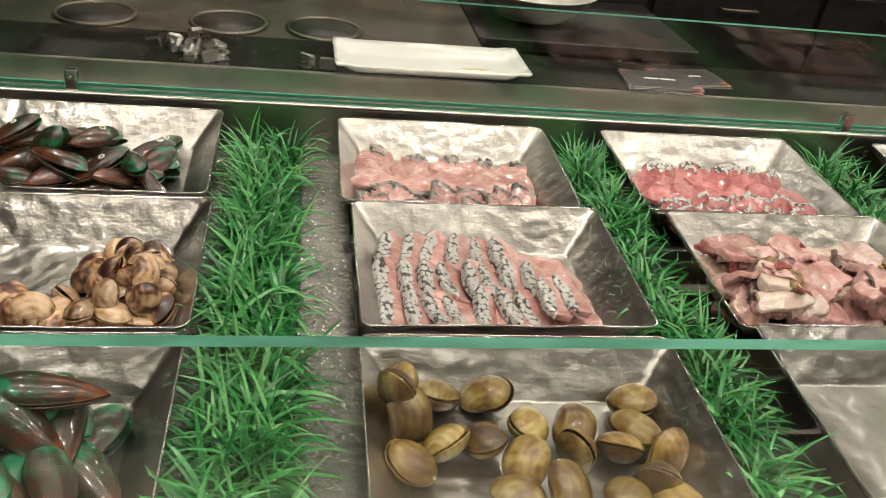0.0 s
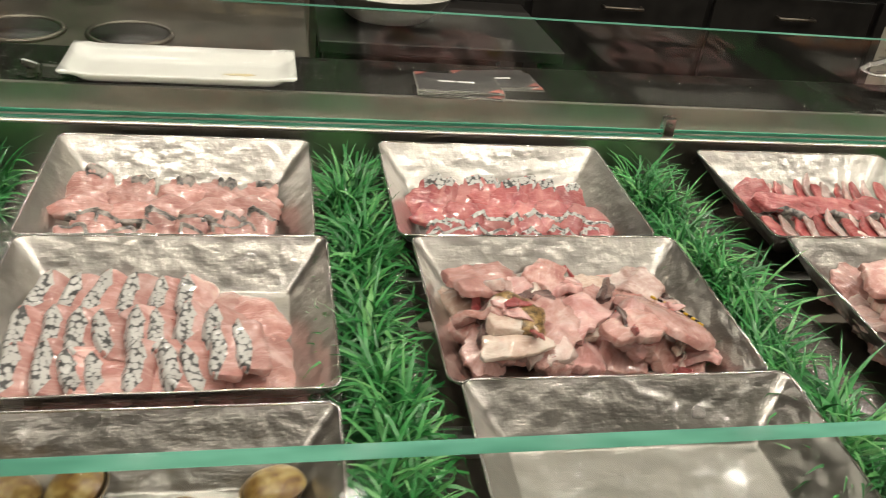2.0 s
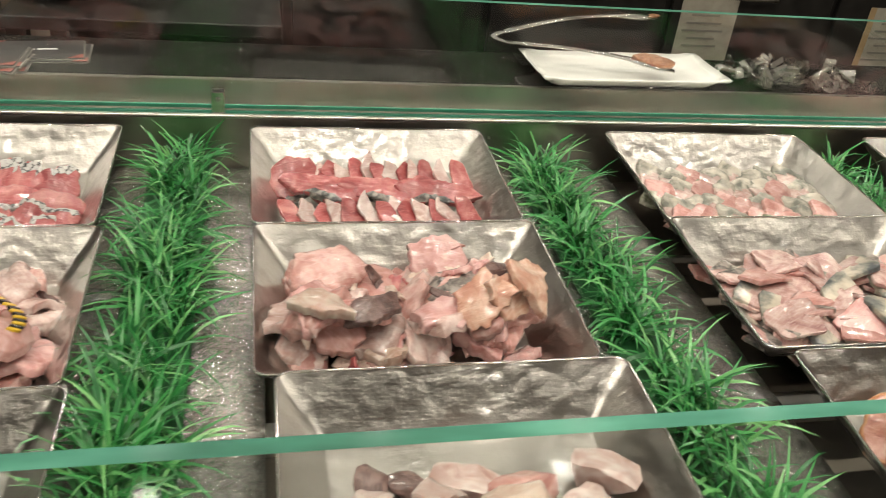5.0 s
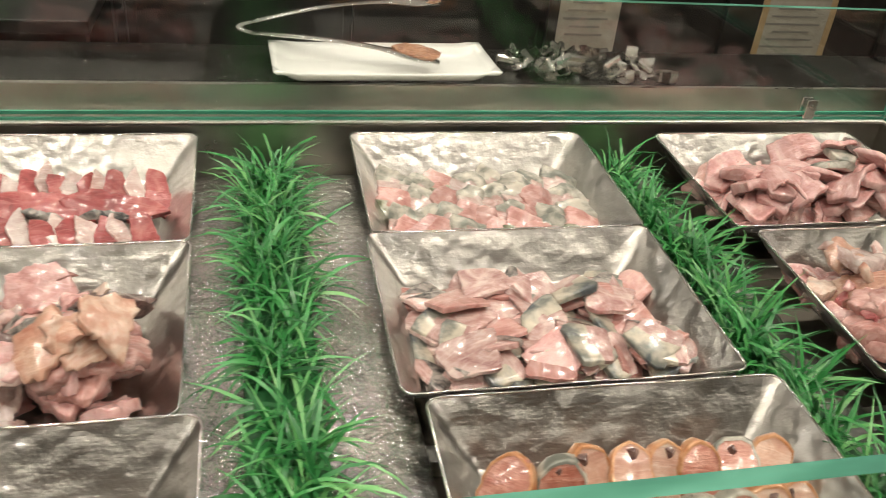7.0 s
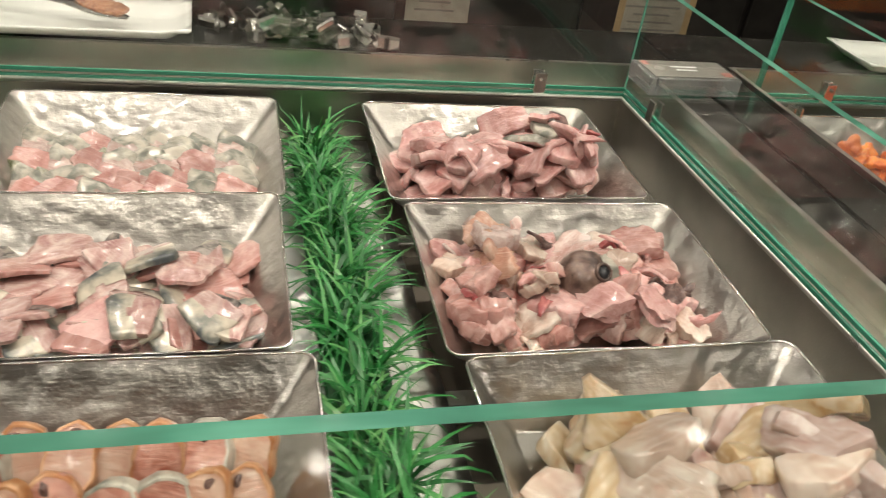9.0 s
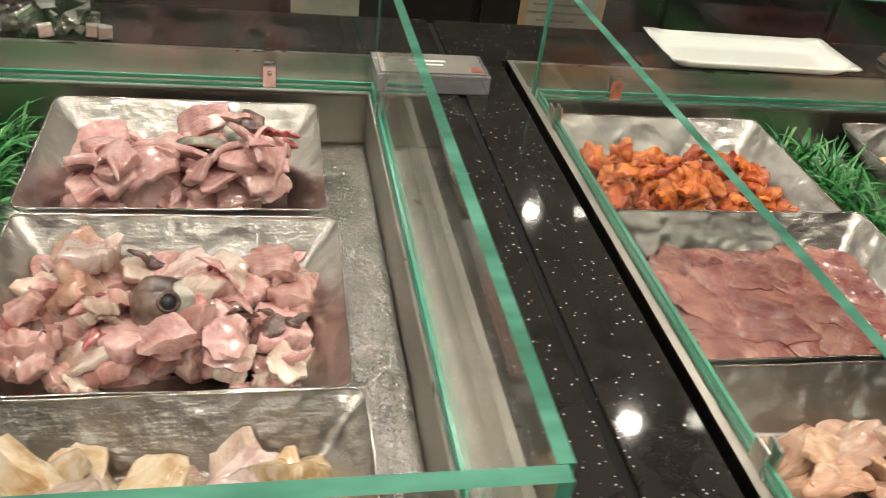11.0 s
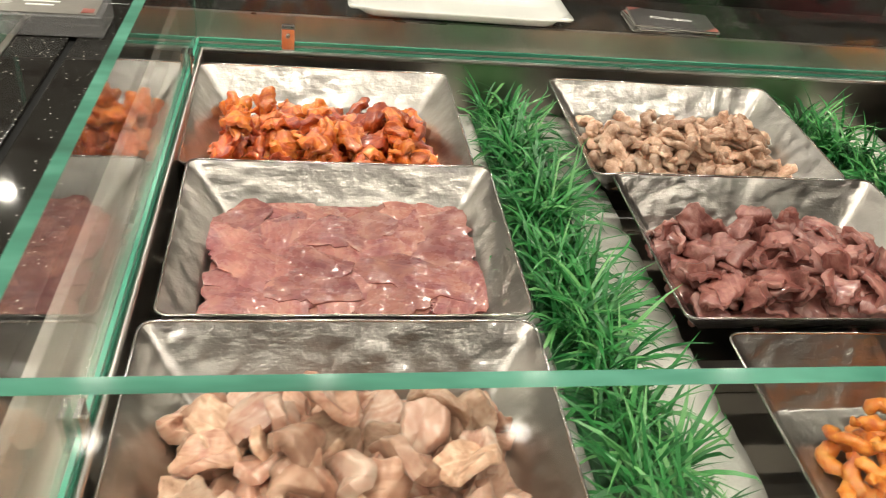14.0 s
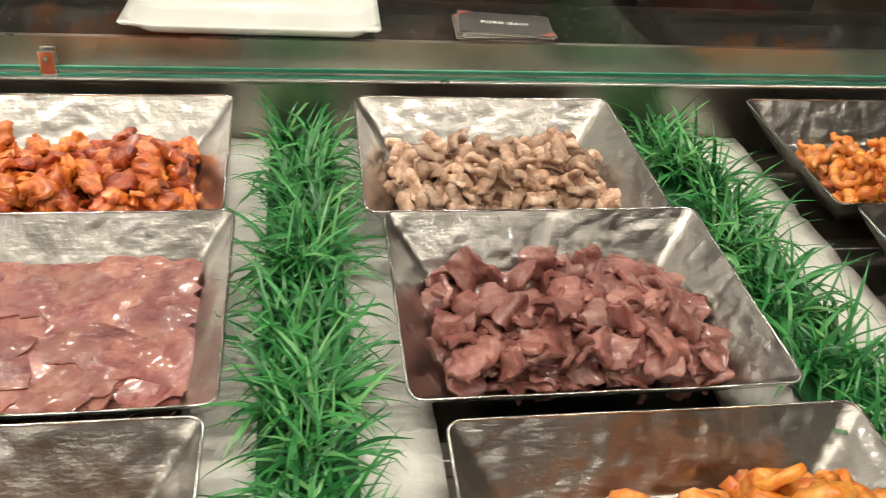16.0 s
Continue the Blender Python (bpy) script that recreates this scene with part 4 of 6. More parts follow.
def shingle(key, seed, sets, name, label, cat, group, n, x0, x1, y, z, rx, ry, rz, jit=0.003):
    rnd = random.Random(seed)
    for i in range(n):
        x = x0 + (x1 - x0) * (i / max(1, n - 1))
        s = sets[i % len(sets)] if isinstance(sets, tuple) else rnd.choice(sets)
        m = TRAYS[key] @ pose(x + rnd.gauss(0, jit), y + rnd.gauss(0, jit), z + rnd.gauss(0, jit * 0.4)) @ pose(0, 0, 0, rx + rnd.gauss(0, 4), ry + rnd.gauss(0, 4), rz + rnd.gauss(0, 6))
        make_piece(name, m, label, cat, group, s)


# ---- food: shellfish ----
def valve(name, material, r_of, cx, height, segs=26, power=0.62):
    """Half a shell over an outline; the hinge is at the origin."""
    verts, faces = [(cx, 0, height)], []
    rings = [0.25, 0.5, 0.7, 0.85, 0.95, 1.0]
    for q in rings:
        for k in range(segs):
            t = 2 * math.pi * k / segs
            verts.append((cx + r_of(t) * q * math.cos(t), r_of(t) * q * math.sin(t), height * (1 - q ** 2.2) ** power))
    for q in (0.97, 0.6):
        for k in range(segs):
            t = 2 * math.pi * k / segs
            verts.append((cx + r_of(t) * q * math.cos(t), r_of(t) * q * math.sin(t), (height - 0.0016) * max(0.0, 1 - q ** 2.2) ** power))
    verts.append((cx, 0, height - 0.002))
    n = len(rings) + 2
    for k in range(segs):
        k2 = (k + 1) % segs
        faces.append((0, 1 + k, 1 + k2))
        for i in range(n - 1):
            a, b = 1 + i * segs, 1 + (i + 1) * segs
            faces.append((a + k, b + k, b + k2, a + k2))
        e = 1 + (n - 1) * segs
        faces.append((len(verts) - 1, e + k2, e + k))
    return mesh_of(name, verts, faces, material)


def clam_valve(seed, r0, material):
    rnd = random.Random(seed)
    e1, e2 = rnd.uniform(0.05, 0.12), rnd.uniform(-0.06, 0.06)
    return valve("valve", material, lambda t: r0 * (1 + e1 * math.cos(2 * t + math.pi) - 0.12 * max(0, -math.cos(t)) ** 3 + e2 * math.sin(t)), r0 * 0.82, r0 * 0.6)


def mussel_valve(seed, length, material):
    rnd = random.Random(seed)
    wide = rnd.uniform(0.19, 0.23)

    def r(t):
        # teardrop: pointed at the hinge, round at the lip
        c, s = math.cos(t), math.sin(t)
        a = length * (0.40 if c > 0 else 0.62)
        p = 2.0 if c > 0 else 1.45
        return ((abs(c) / a) ** p + (abs(s) / (length * wide)) ** p) ** (-1 / p)
    return valve("valve", material, r, length * 0.6, length * 0.15)


def place_shell(m, name, label, cat, group, v, gape, barnacle=None):
    e = thing(name, m, label, cat, group)
    part("valve", v, e, m=pose(0, 0, 0, 0, -gape / 2, 0))
    part("valve", v, e, m=pose(0, 0, 0, 180, gape / 2, 0))
    if barnacle:
        part("barnacle", barnacle[0], e, "chalky white barnacle ring", barnacle[1])
    return e


ring_v, ring_f = tube([(0.0035 * math.cos(a), 0.0035 * math.sin(a), 0) for a in [2 * math.pi * k / 14 for k in range(15)]], 0.0012, 6)
BARNACLE_RING = mesh_of("barnacle", ring_v, ring_f, BARNACLE)


def shellfish():
    rnd = random.Random(5)
    olive = [clam_valve(s, 0.0245, OLIVE_SHELL) for s in range(4)]
    brown = [clam_valve(s + 20, 0.0185, BROWN_SHELL) for s in range(5)]
    green = [mussel_valve(s, 0.082, MUSSEL) for s in range(4)]
    big = [mussel_valve(s + 9, 0.098, MUSSEL) for s in range(4)]
    # olive clams, loosely in the front two thirds of their tray
    hp = Heap("Bc", 3)
    clams = [(-0.128, 0.072, 75), (-0.133, 0.052, 90), (-0.088, 0.074, 40), (-0.039, 0.074, 35), (0.109, 0.066, 0), (-0.121, 0.034, 65), (-0.089, 0.012, 60),
             (-0.051, 0.016, 30), (-0.006, 0.034, 30), (0.038, 0.03, 15), (0.1, 0.028, 5), (0.034, 0.0, 95), (0.077, 0.004, 60), (0.12, -0.006, 85),
             (-0.016, -0.012, 40), (-0.122, -0.013, 35), (0.1, -0.034, 80), (-0.032, -0.048, 10), (0.015, -0.043, 30), (0.067, -0.054, 15), (0.112, -0.06, 20)]
    for x, y, tip in clams:
        z, gx, gy = hp.rest(x, y, 0.02, 0.022, 0.8)
        m = hp.m @ pose(x, y, z + 0.006) @ pose(0, 0, 0, rnd.choice((-1, 1)) * tip * 0.8, rnd.uniform(-15, 15), rnd.uniform(0, 360)) @ pose(-0.02, 0, 0)
        place_shell(m, "clam", "large olive brown clam with a wet ridged shell", "clam", "olive clams", rnd.choice(olive), rnd.choice((0, 2, 4)))
    hp = Heap("Ab", 4)
    for n, x0, x1, y0, y1 in ((22, -0.14, 0.13, -0.1, -0.02), (14, 0.03, 0.13, -0.06, 0.045), (14, -0.13, 0.12, -0.095, -0.045), (12, 0.055, 0.125, -0.05, 0.04), (3, -0.11, -0.08, 0.03, 0.05)):
        for x, y in spots(rnd, n, x0, x1, y0, y1):
            m = hp.place(x, y, 0.014, 0.017, 28)
            place_shell(m @ pose(-0.014, 0, 0.003), "clam", "small brown and cream clam, slightly open", "clam", "brown clams", rnd.choice(brown), rnd.choice((0, 6, 14, 20)))
    for key, variants, n1, n2, r in (("Aa", green, 11, 9, 0.022), ("Ac", big, 18, 18, 0.026)):
        hp = Heap(key, 6)
        for n, x0, x1, y0, y1 in ((n1, -0.13, 0.11, -0.075, 0.07), (n2, -0.13, 0.11, -0.08, 0.055), (7, -0.12, 0.1, -0.08, 0.04)):
            for x, y in spots(rnd, n, x0, x1, y0, y1):
                m = hp.place(x, y, r, 0.019, 14, spin=60 if key == "Aa" else 180)
                v = rnd.choice(variants)
                b = (BARNACLE_RING, pose(rnd.uniform(0.045, 0.06), rnd.uniform(-0.008, 0.008), 0.0128)) if rnd.random() < 0.55 else None
                L = 0.082 if key == "Aa" else 0.098
                place_shell(m @ pose(-L * 0.55, 0, 0.004), "mussel", "green lipped mussel with a wet brown shell", "mussel", "green mussels", v, rnd.choice((0, 0, 3, 8)), b)


shellfish()


# ---- food: fish, left well ----
def fish_left():
    # pink slices: pointed ones behind, rolled fillets across, short ones in front
    def rows_of(key, flesh_mat, skin_mat, lab, group, seed, counts):
        tip = fillet_set("flesh", flesh_mat, skin_mat, range(seed, seed + 4), 0.031, 0.034, 0.008, 90, 26, 0.62, power=1.6, ragged=0.2, bend=(-7, 2), amp=0.005, segs=40)
        across = fillet_set("flesh", flesh_mat, skin_mat, range(seed + 4, seed + 8), 0.036, 0.021, 0.010, 270, 52, 0.72, power=0, ragged=0.08, bend=(-4, -7), amp=0.004, segs=36)
        short = fillet_set("flesh", flesh_mat, skin_mat, range(seed + 8, seed + 12), 0.022, 0.024, 0.009, 90, 52, 0.72, power=0, ragged=0.12, bend=(-6, 2), amp=0.005, segs=36)
        for row, (sets, n, y, z, rx, ry) in enumerate(((tip, counts[0], 0.012, -0.030, 25, 9), (across, counts[1], -0.030, -0.024, 20, 7), (short, counts[2], -0.064, -0.031, 30, 11), (short, counts[2], -0.088, -0.034, 22, 11))):
            shingle(key, seed + row, sets, "fish_slice", lab, "fish slice", group, n, -0.105, 0.098, y, z, rx, ry, (-10, 4, -6, 8)[row], 0.005)
    rows_of("Ba", PINK_FISH, GREY_SKIN, "pale pink fish slice with dark skin edge", "pink fish slices", 600, (5, 5, 6))
    # scaled slices in three rows
    sc = dict(power=6.0, ragged=0.06, bend=(-5, 3), amp=0.003, segs=32)
    s2 = fillet_set("flesh", PINK_FISH, SCALES, range(10, 15), 0.021, 0.033, 0.012, 180, 62, 0.42, "skin", "grey and white scaled skin", **sc)
    for row, (n, x0, x1, y, rz) in enumerate(((6, -0.112, 0.03, 0.042, -8), (8, -0.118, 0.055, -0.012, 8), (7, -0.118, 0.045, -0.064, 14))):
        shingle("Bb", 20 + row, s2, "fish_slice", "pink fish slice with black and white scaled skin", "fish slice", "scaled fish slices", n, x0, x1, y, -0.030 - 0.002 * row, 6, 26, rz)
    s3 = [flap("fillet", PINK_FISH, s, 0.034, 0.052, 0.010, 2.4, 0.14, (-3, -4), 0.006) for s in range(3)]
    hp = Heap("Bb", 8)
    for x, y in ((0.062, 0.035), (0.088, 0.015), (0.075, -0.02), (0.095, -0.035), (0.07, -0.06), (0.098, -0.075), (-0.09, -0.05), (-0.03, -0.05), (0.02, -0.05), (-0.08, 0.02), (-0.02, 0.02)):
        make_piece("fish_fillet", hp.place(x, y, 0.02, 0.012, 5, 40), "thin pale pink raw fish fillet", "fish fillet", "pale fillets", hp.rnd.choice(s3))
    s4 = fillet_set("flesh", PINK_FISH, SCALES, (31, 32), 0.015, 0.036, 0.010, 180, 75, 0.1, "skin", "pale scaled skin", **sc)
    shingle("Bb", 28, s4, "fish_slice", "pink fish slice with black and white scaled skin", "fish slice", "scaled fish slices", 2, 0.062, 0.083, -0.055, -0.016, 6, 18, 10)
    # red slices
    rows_of("Ca", ROSE_FISH, SCALES, "deep rose fish slice with scaled skin edge", "rose fish slices", 640, (8, 6, 9))
    # red and cream slices, two long strips across
    s6 = tuple(flap("fish_slice", (RED_FISH, PALE)[k % 2], 60 + k, 0.0175 - 0.003 * (k % 2), 0.036, 0.005, 0, 0.08, (0, 3), 0.003, 36) for k in range(6))
    for row, (y, z, rx) in enumerate(((0.022, -0.030, 24), (-0.066, -0.032, 16))):
        shingle("Da", 60 + row, s6, "fish_slice", "alternating red and cream fish slice", "fish slice", "striped fish slices", 13, -0.085 - 0.02 * row, 0.112, y, z, rx, 10, 26)
    s7 = fillet_set("flesh", RED_FISH, GREY_SKIN, range(65, 68), 0.058, 0.019, 0.009, 270, 62, 0.45, power=2.2, ragged=0.16, bend=(-1, -6), amp=0.006, segs=36)
    shingle("Da", 62, s7, "fish_strip", "long red fish strip with grey skin", "fish strip", "red fish strips", 3, -0.075, 0.078, -0.022, -0.017, 24, 4, -7)
    make_piece("fish_slice", TRAYS["Da"] @ pose(-0.105, 0.018, -0.024, 28, -8, 10), "broad red fish slice with grey skin", "fish slice", "striped fish slices", fillet_set("flesh", RED_FISH, GREY_SKIN, (69,), 0.034, 0.030, 0.008, 270, 40, 0.8, power=2.4, ragged=0.12, bend=(-5, 3), amp=0.005, segs=36)[0])
    # silver slices
    sv = dict(power=0, ragged=0.09, bend=(-6, -3), amp=0.004, segs=36)
    s8 = fillet_set("flesh", PALE, SILVER_SKIN, range(70, 74), 0.030, 0.025, 0.006, 60, 125, 0.3, "skin", "silver green fish skin", **sv) + fillet_set("flesh", PINK_FISH, GREEN_SKIN, range(74, 77), 0.028, 0.026, 0.006, 280, 90, 0.4, "skin", "silver green fish skin", **sv) + [flap("fish_slice", (PINK_FISH, SALMON)[k], 78 + k, 0.028, 0.024, 0.008, **sv) for k in range(2)]
    for row, (n, y, z) in enumerate(((8, 0.024, -0.029), (8, -0.018, -0.027), (9, -0.055, -0.029), (9, -0.085, -0.032))):
        shingle("Ea", 70 + row, s8, "fish_slice", "pale fish slice with silver green skin", "fish slice", "silver fish slices", n, -0.112, 0.105, y, z, 24, 16, -18, 0.004)
    # mackerel pieces, silver side or flesh side up
    mk = dict(power=-1, ragged=0.04, bend=(-2, -1), amp=0.0012, segs=40)
    flesh_up = [flap("mackerel_piece", m, 80 + i, 0.033, 0.025, 0.006, **mk) for i, m in enumerate((MACKEREL, PINK_FISH, MACKEREL, SALMON))]
    skin_up = fillet_set("flesh", MACKEREL, BELLY_SKIN, range(85, 90), 0.028, 0.021, 0.006, 90, 100, 0.2, "skin", "silver grey fish skin", **mk)
    dark_up = fillet_set("flesh", MACKEREL, GREY_SKIN, range(90, 92), 0.026, 0.018, 0.006, 60, 110, 0.0, "skin", "slate grey fish skin", **mk)
    lab = "mackerel piece with silver skin and pink flesh"
    heap("Eb", 9, [(5, "mackerel_piece", "wet pink mackerel piece lying flesh side up", "fish piece", "mackerel pieces", flesh_up, 0.019, 0.010),
                   (5, "mackerel_piece", lab, "fish piece", "mackerel pieces", skin_up, 0.019, 0.010), (2, "mackerel_piece", lab, "fish piece", "mackerel pieces", dark_up, 0.018, 0.010)],
         [(30, -0.135, 0.13, -0.1, 0.075), (28, -0.13, 0.13, -0.1, 0.065), (22, -0.12, 0.12, -0.1, 0.055), (14, -0.11, 0.11, -0.1, 0.04)], 9, 0.6)


fish_left()


def lay_on(hp, rows, seed):
    """Large cut pieces laid on top of a heap: x, y, flesh, half length, half width, thickness, turn, tilt."""
    for k, (x, y, mat, a, b, th, rz, rx) in enumerate(rows):
        z, gx, gy = hp.rest(x, y, b * 0.8, th)
        me = flap("fish_piece", mat, seed + k, a, b, th, 0, 0.1, (-4, -3), 0.004, 46, 60, fold=28, ruffle=0.002)
        make_piece("fish_piece", hp.m @ pose(x, y, z + 0.003, rx, 0, rz), "large raw fish offcut lying on the heap", "fish piece", "large fish offcuts", me)


def offcuts():
    # mixed offcuts: thick cut slabs, folded flaps and small chunks
    cut = dict(power=0, ragged=0.13, amp=0.0042, segs=46, freq=75.0)
    big = [flap("fish_chunk", m, 100 + i, 0.038, 0.029, 0.019, bend=(-3, -4), fold=32, ruffle=0.0015, **cut) for i, m in enumerate((CHUNK, PINK_FISH, SALMON, CHUNK, PALE))]
    bent = [flap("fish_flap", m, 110 + i, 0.042, 0.031, 0.011, bend=(-4, 3), fold=45, ruffle=0.002, **cut) for i, m in enumerate((CHUNK, PINK_FISH, PALE, SALMON, CREAM))]
    small = [flap("fish_chunk", m, 120 + i, 0.023, 0.017, 0.013, bend=(0, 0), fold=30, ruffle=0.002, **cut) for i, m in enumerate((CHUNK, CREAM, SALMON, PINK_FISH))]
    dark = [lump_mesh("dark_offcut", DARK_FLESH, 130 + i, 0.022, 0.015, 0.010, 0.7, 0.25, 3, 2) for i in range(2)]
    skinny = fillet_set("flesh", CHUNK, GREY_SKIN, (140, 141, 142), 0.044, 0.028, 0.010, 0, 180, 0.0, "skin", "mottled grey fish skin", bend=(-8, 2), fold=40, ruffle=0.002, **cut)
    lab = "ragged raw pink fish offcut in the tray"
    base = [(4, "fish_chunk", lab, "fish chunk", "fish offcuts", big, 0.026, 0.018), (4, "fish_flap", "wavy raw pink fish flap", "fish flap", "fish offcuts", bent, 0.027, 0.012),
            (3, "fish_chunk", lab, "fish chunk", "fish offcuts", small, 0.014, 0.016)]
    more = base + [(0.15, "dark_offcut", "dark brown fish fin offcut", "fish offcut", "fish offcuts", dark, 0.016, 0.015), (0.8, "fish_flap", "fish flap with mottled grey skin", "fish flap", "fish offcuts", skinny, 0.024, 0.012)]
    hp = heap("Cb", 12, more, [(20, -0.135, 0.125, -0.1, 0.075), (18, -0.135, 0.125, -0.1, 0.07), (8, -0.13, 0.12, -0.1, 0.06)], 14)
    lay_on(hp, [(-0.10, 0.030, PINK_FISH, 0.040, 0.030, 0.010, 15, 12), (-0.02, 0.045, CHUNK, 0.034, 0.024, 0.012, 70, 8), (0.035, 0.050, CREAM, 0.036, 0.026, 0.011, 30, 20), (0.082, 0.048, PALE, 0.040, 0.022, 0.010, -55, 22), (-0.116, 0.052, RED_FISH, 0.026, 0.012, 0.010, -50, 10), (-0.012, -0.03, SALMON, 0.036, 0.030, 0.012, 10, 6), (-0.09, -0.078, CREAM, 0.044, 0.018, 0.008, 5, 4), (0.03, -0.072, CHUNK, 0.034, 0.020, 0.012, 20, 8), (-0.045, 0.012, DARK_FLESH, 0.026, 0.011, 0.008, -20, 10), (0.045, 0.028, DARK_FLESH, 0.020, 0.009, 0.008, 60, 14)], 800)
    m = hp.place(-0.08, -0.055, 0.03, 0.016, 4, 10)
    make_piece("fish_chunk", m, "cream fish chunk with speckled mustard skin", "fish chunk", "fish offcuts",
               [("flesh", flap("flesh", CREAM, 150, 0.032, 0.029, 0.014, 2.6, 0.16, (-6, -6), 0.004), ""), ("skin", skin_band("skin", YELLOW_SKIN, 150, 0.032, 0.029, 0.014, 20, 120, 0.0, 2.6, 0.16, (-6, -6), 0.004), "speckled mustard skin")])
    tail = thing("fish_tail", hp.place(0.086, -0.04, 0.025, 0.012, 3, 3) @ pose(0, 0, 0.008, 0, 0, -70), "pink fish tail with yellow and black bars", "fish tail", "fish offcuts")
    part("flesh", flap("flesh", PINK_FISH, 152, 0.058, 0.036, 0.010, 2.6, 0.1, (-3, -5), 0.003, 44), tail)
    for k in range(11):
        bar = flap("bar", STRIPE_YELLOW if k % 2 == 0 else EYE_BLACK, 153, 0.0030, 0.0075, 0.003, 3, 0.05, (0, 0), 0.0, 12)
        part("bar", bar, tail, "yellow skin bar" if k % 2 == 0 else "black skin bar", pose(-0.034 + 0.0064 * k, 0.026 - 0.0005 * (k - 5) ** 2 * 0.9, 0.0035, -12, 0, 18))
    hp = heap("Db", 13, base, [(20, -0.13, 0.12, -0.1, 0.06), (18, -0.13, 0.12, -0.1, 0.055), (8, -0.12, 0.11, -0.1, 0.04)], 14)
    lay_on(hp, [(-0.09, 0.012, CHUNK, 0.044, 0.032, 0.012, 20, 14), (-0.035, 0.008, PINK_FISH, 0.046, 0.034, 0.012, -25, 16), (0.03, 0.045, SALMON, 0.040, 0.030, 0.014, -20, 34), (-0.10, -0.045, SALMON, 0.040, 0.028, 0.012, 60, 10), (-0.05, -0.06, DARK_FLESH, 0.034, 0.016, 0.009, 30, 12), (-0.10, -0.066, CREAM, 0.030, 0.016, 0.012, -12, 4), (0.02, -0.06, SALMON, 0.034, 0.024, 0.012, 10, 8)], 820)
    fin = lump_mesh("fish_fin", DARK_FLESH, 160, 0.045, 0.026, 0.013, 0.75, 0.18, 2)
    make_piece("fish_fin", hp.place(0.092, 0.038, 0.03, 0.016, 6, 0) @ pose(0, 0, 0, 0, -14, 25), "dark brown fish head piece with fin", "fish piece", "fish offcuts", fin)
    make_piece("fish_flap", hp.place(0.055, -0.015, 0.03, 0.012, 5, 10), "fish flap with mottled grey skin", "fish flap", "fish offcuts", skinny[0])
    shreds = [flap("fish_flap", CHUNK_ORANGE, 165 + i, 0.032, 0.024, 0.009, 0, 0.16, (-3, 3), 0.003, 46, 70, fold=30, ruffle=0.002) for i in range(3)]
    for x, y in ((0.085, -0.065), (0.105, -0.045), (0.055, -0.085)):
        make_piece("fish_flap", hp.place(x, y, 0.024, 0.014, 10), "ragged orange pink fish flap", "fish flap", "fish offcuts", hp.rnd.choice(shreds))
    # pale rolls, low in their tray
    rolls = [lump_mesh("fish_roll", m, 170 + i, 0.036, 0.021, 0.016, 0.55, 0.1, 3) for i, m in enumerate((PALE, PALE, CREAM, CHUNK))]
    heap("Dc", 14, [(1, "fish_roll", "pale pink rolled fish piece, smooth and wet", "fish roll", "pale fish rolls", rolls, 0.021, 0.026), (0.04, "dark_offcut", "dark brown fish fin offcut", "fish offcut", "fish offcuts", dark, 0.016, 0.015)],
         [(15, -0.115, 0.115, -0.085, 0.045), (6, -0.06, 0.1, -0.08, 0.0)], 6)
    # salmon pink chunks
    sal = [flap("fish_chunk", m, 180 + i, 0.032, 0.025, 0.014, 0, 0.07, (-3, -3), 0.0025, 40, fold=32, ruffle=0.0015) for i, m in enumerate((SALMON, SALMON, SALMON, CHUNK))]
    salf = [flap("fish_flap", SALMON, 185 + i, 0.038, 0.027, 0.009, 0, 0.08, (-3, 3), 0.003, 40, fold=50, ruffle=0.002) for i in range(2)]
    sil = fillet_set("flesh", PALE, SILVER_SKIN, (188,), 0.028, 0.02, 0.012, 0, 180, 0.0, "skin", "silver fish skin", power=2.6, ragged=0.15, bend=(-6, 2), amp=0.004)
    hp = heap("Fa", 15, [(5, "fish_chunk", "fresh salmon pink fish chunk", "fish chunk", "salmon pink chunks", sal, 0.025, 0.02), (3, "fish_flap", "salmon pink fish flap", "fish flap", "salmon pink chunks", salf, 0.026, 0.013)],
              [(22, -0.125, 0.12, -0.095, 0.06), (20, -0.12, 0.115, -0.09, 0.055), (12, -0.11, 0.1, -0.08, 0.045)], 20)
    for x, y, s in ((0.03, -0.02, sil[0]), (0.07, 0.02, sil[0])):
        make_piece("fish_piece", hp.place(x, y, 0.02, 0.012, 6), "white fish piece with silver skin", "fish piece", "salmon pink chunks", s)
    make_piece("dark_offcut", hp.place(0.08, 0.01, 0.016, 0.014, 6), "dark brown fish fin offcut", "fish offcut", "fish offcuts", dark[0])
    make_piece("fish_flap", hp.place(0.02, 0.045, 0.024, 0.016, 4, 10) @ pose(0, 0, 0.01, 38, 0, 0), "salmon pink fish flap", "fish flap", "salmon pink chunks", salf[0])
    # heads and flaps
    flaps = [flap("fish_flap", m, 190 + i, 0.040, 0.026, 0.010, 0, 0.12, (-4, 4), 0.005, 44, 70, fold=65, ruffle=0.003) for i, m in enumerate((CREAM, CHUNK_ORANGE, CREAM, CHUNK_ORANGE))]
    hp = heap("Fb", 16, [(2, "fish_flap", "curled cream and orange fish flap", "fish flap", "head and flap pieces", flaps, 0.022, 0.015), (4, "fish_chunk", lab, "fish chunk", "fish offcuts", big, 0.026, 0.018), (5, "fish_chunk", lab, "fish chunk", "fish offcuts", small, 0.014, 0.016)],
              [(24, -0.135, 0.125, -0.1, 0.075), (24, -0.13, 0.12, -0.1, 0.07), (14, -0.13, 0.115, -0.05, 0.06)], 18)
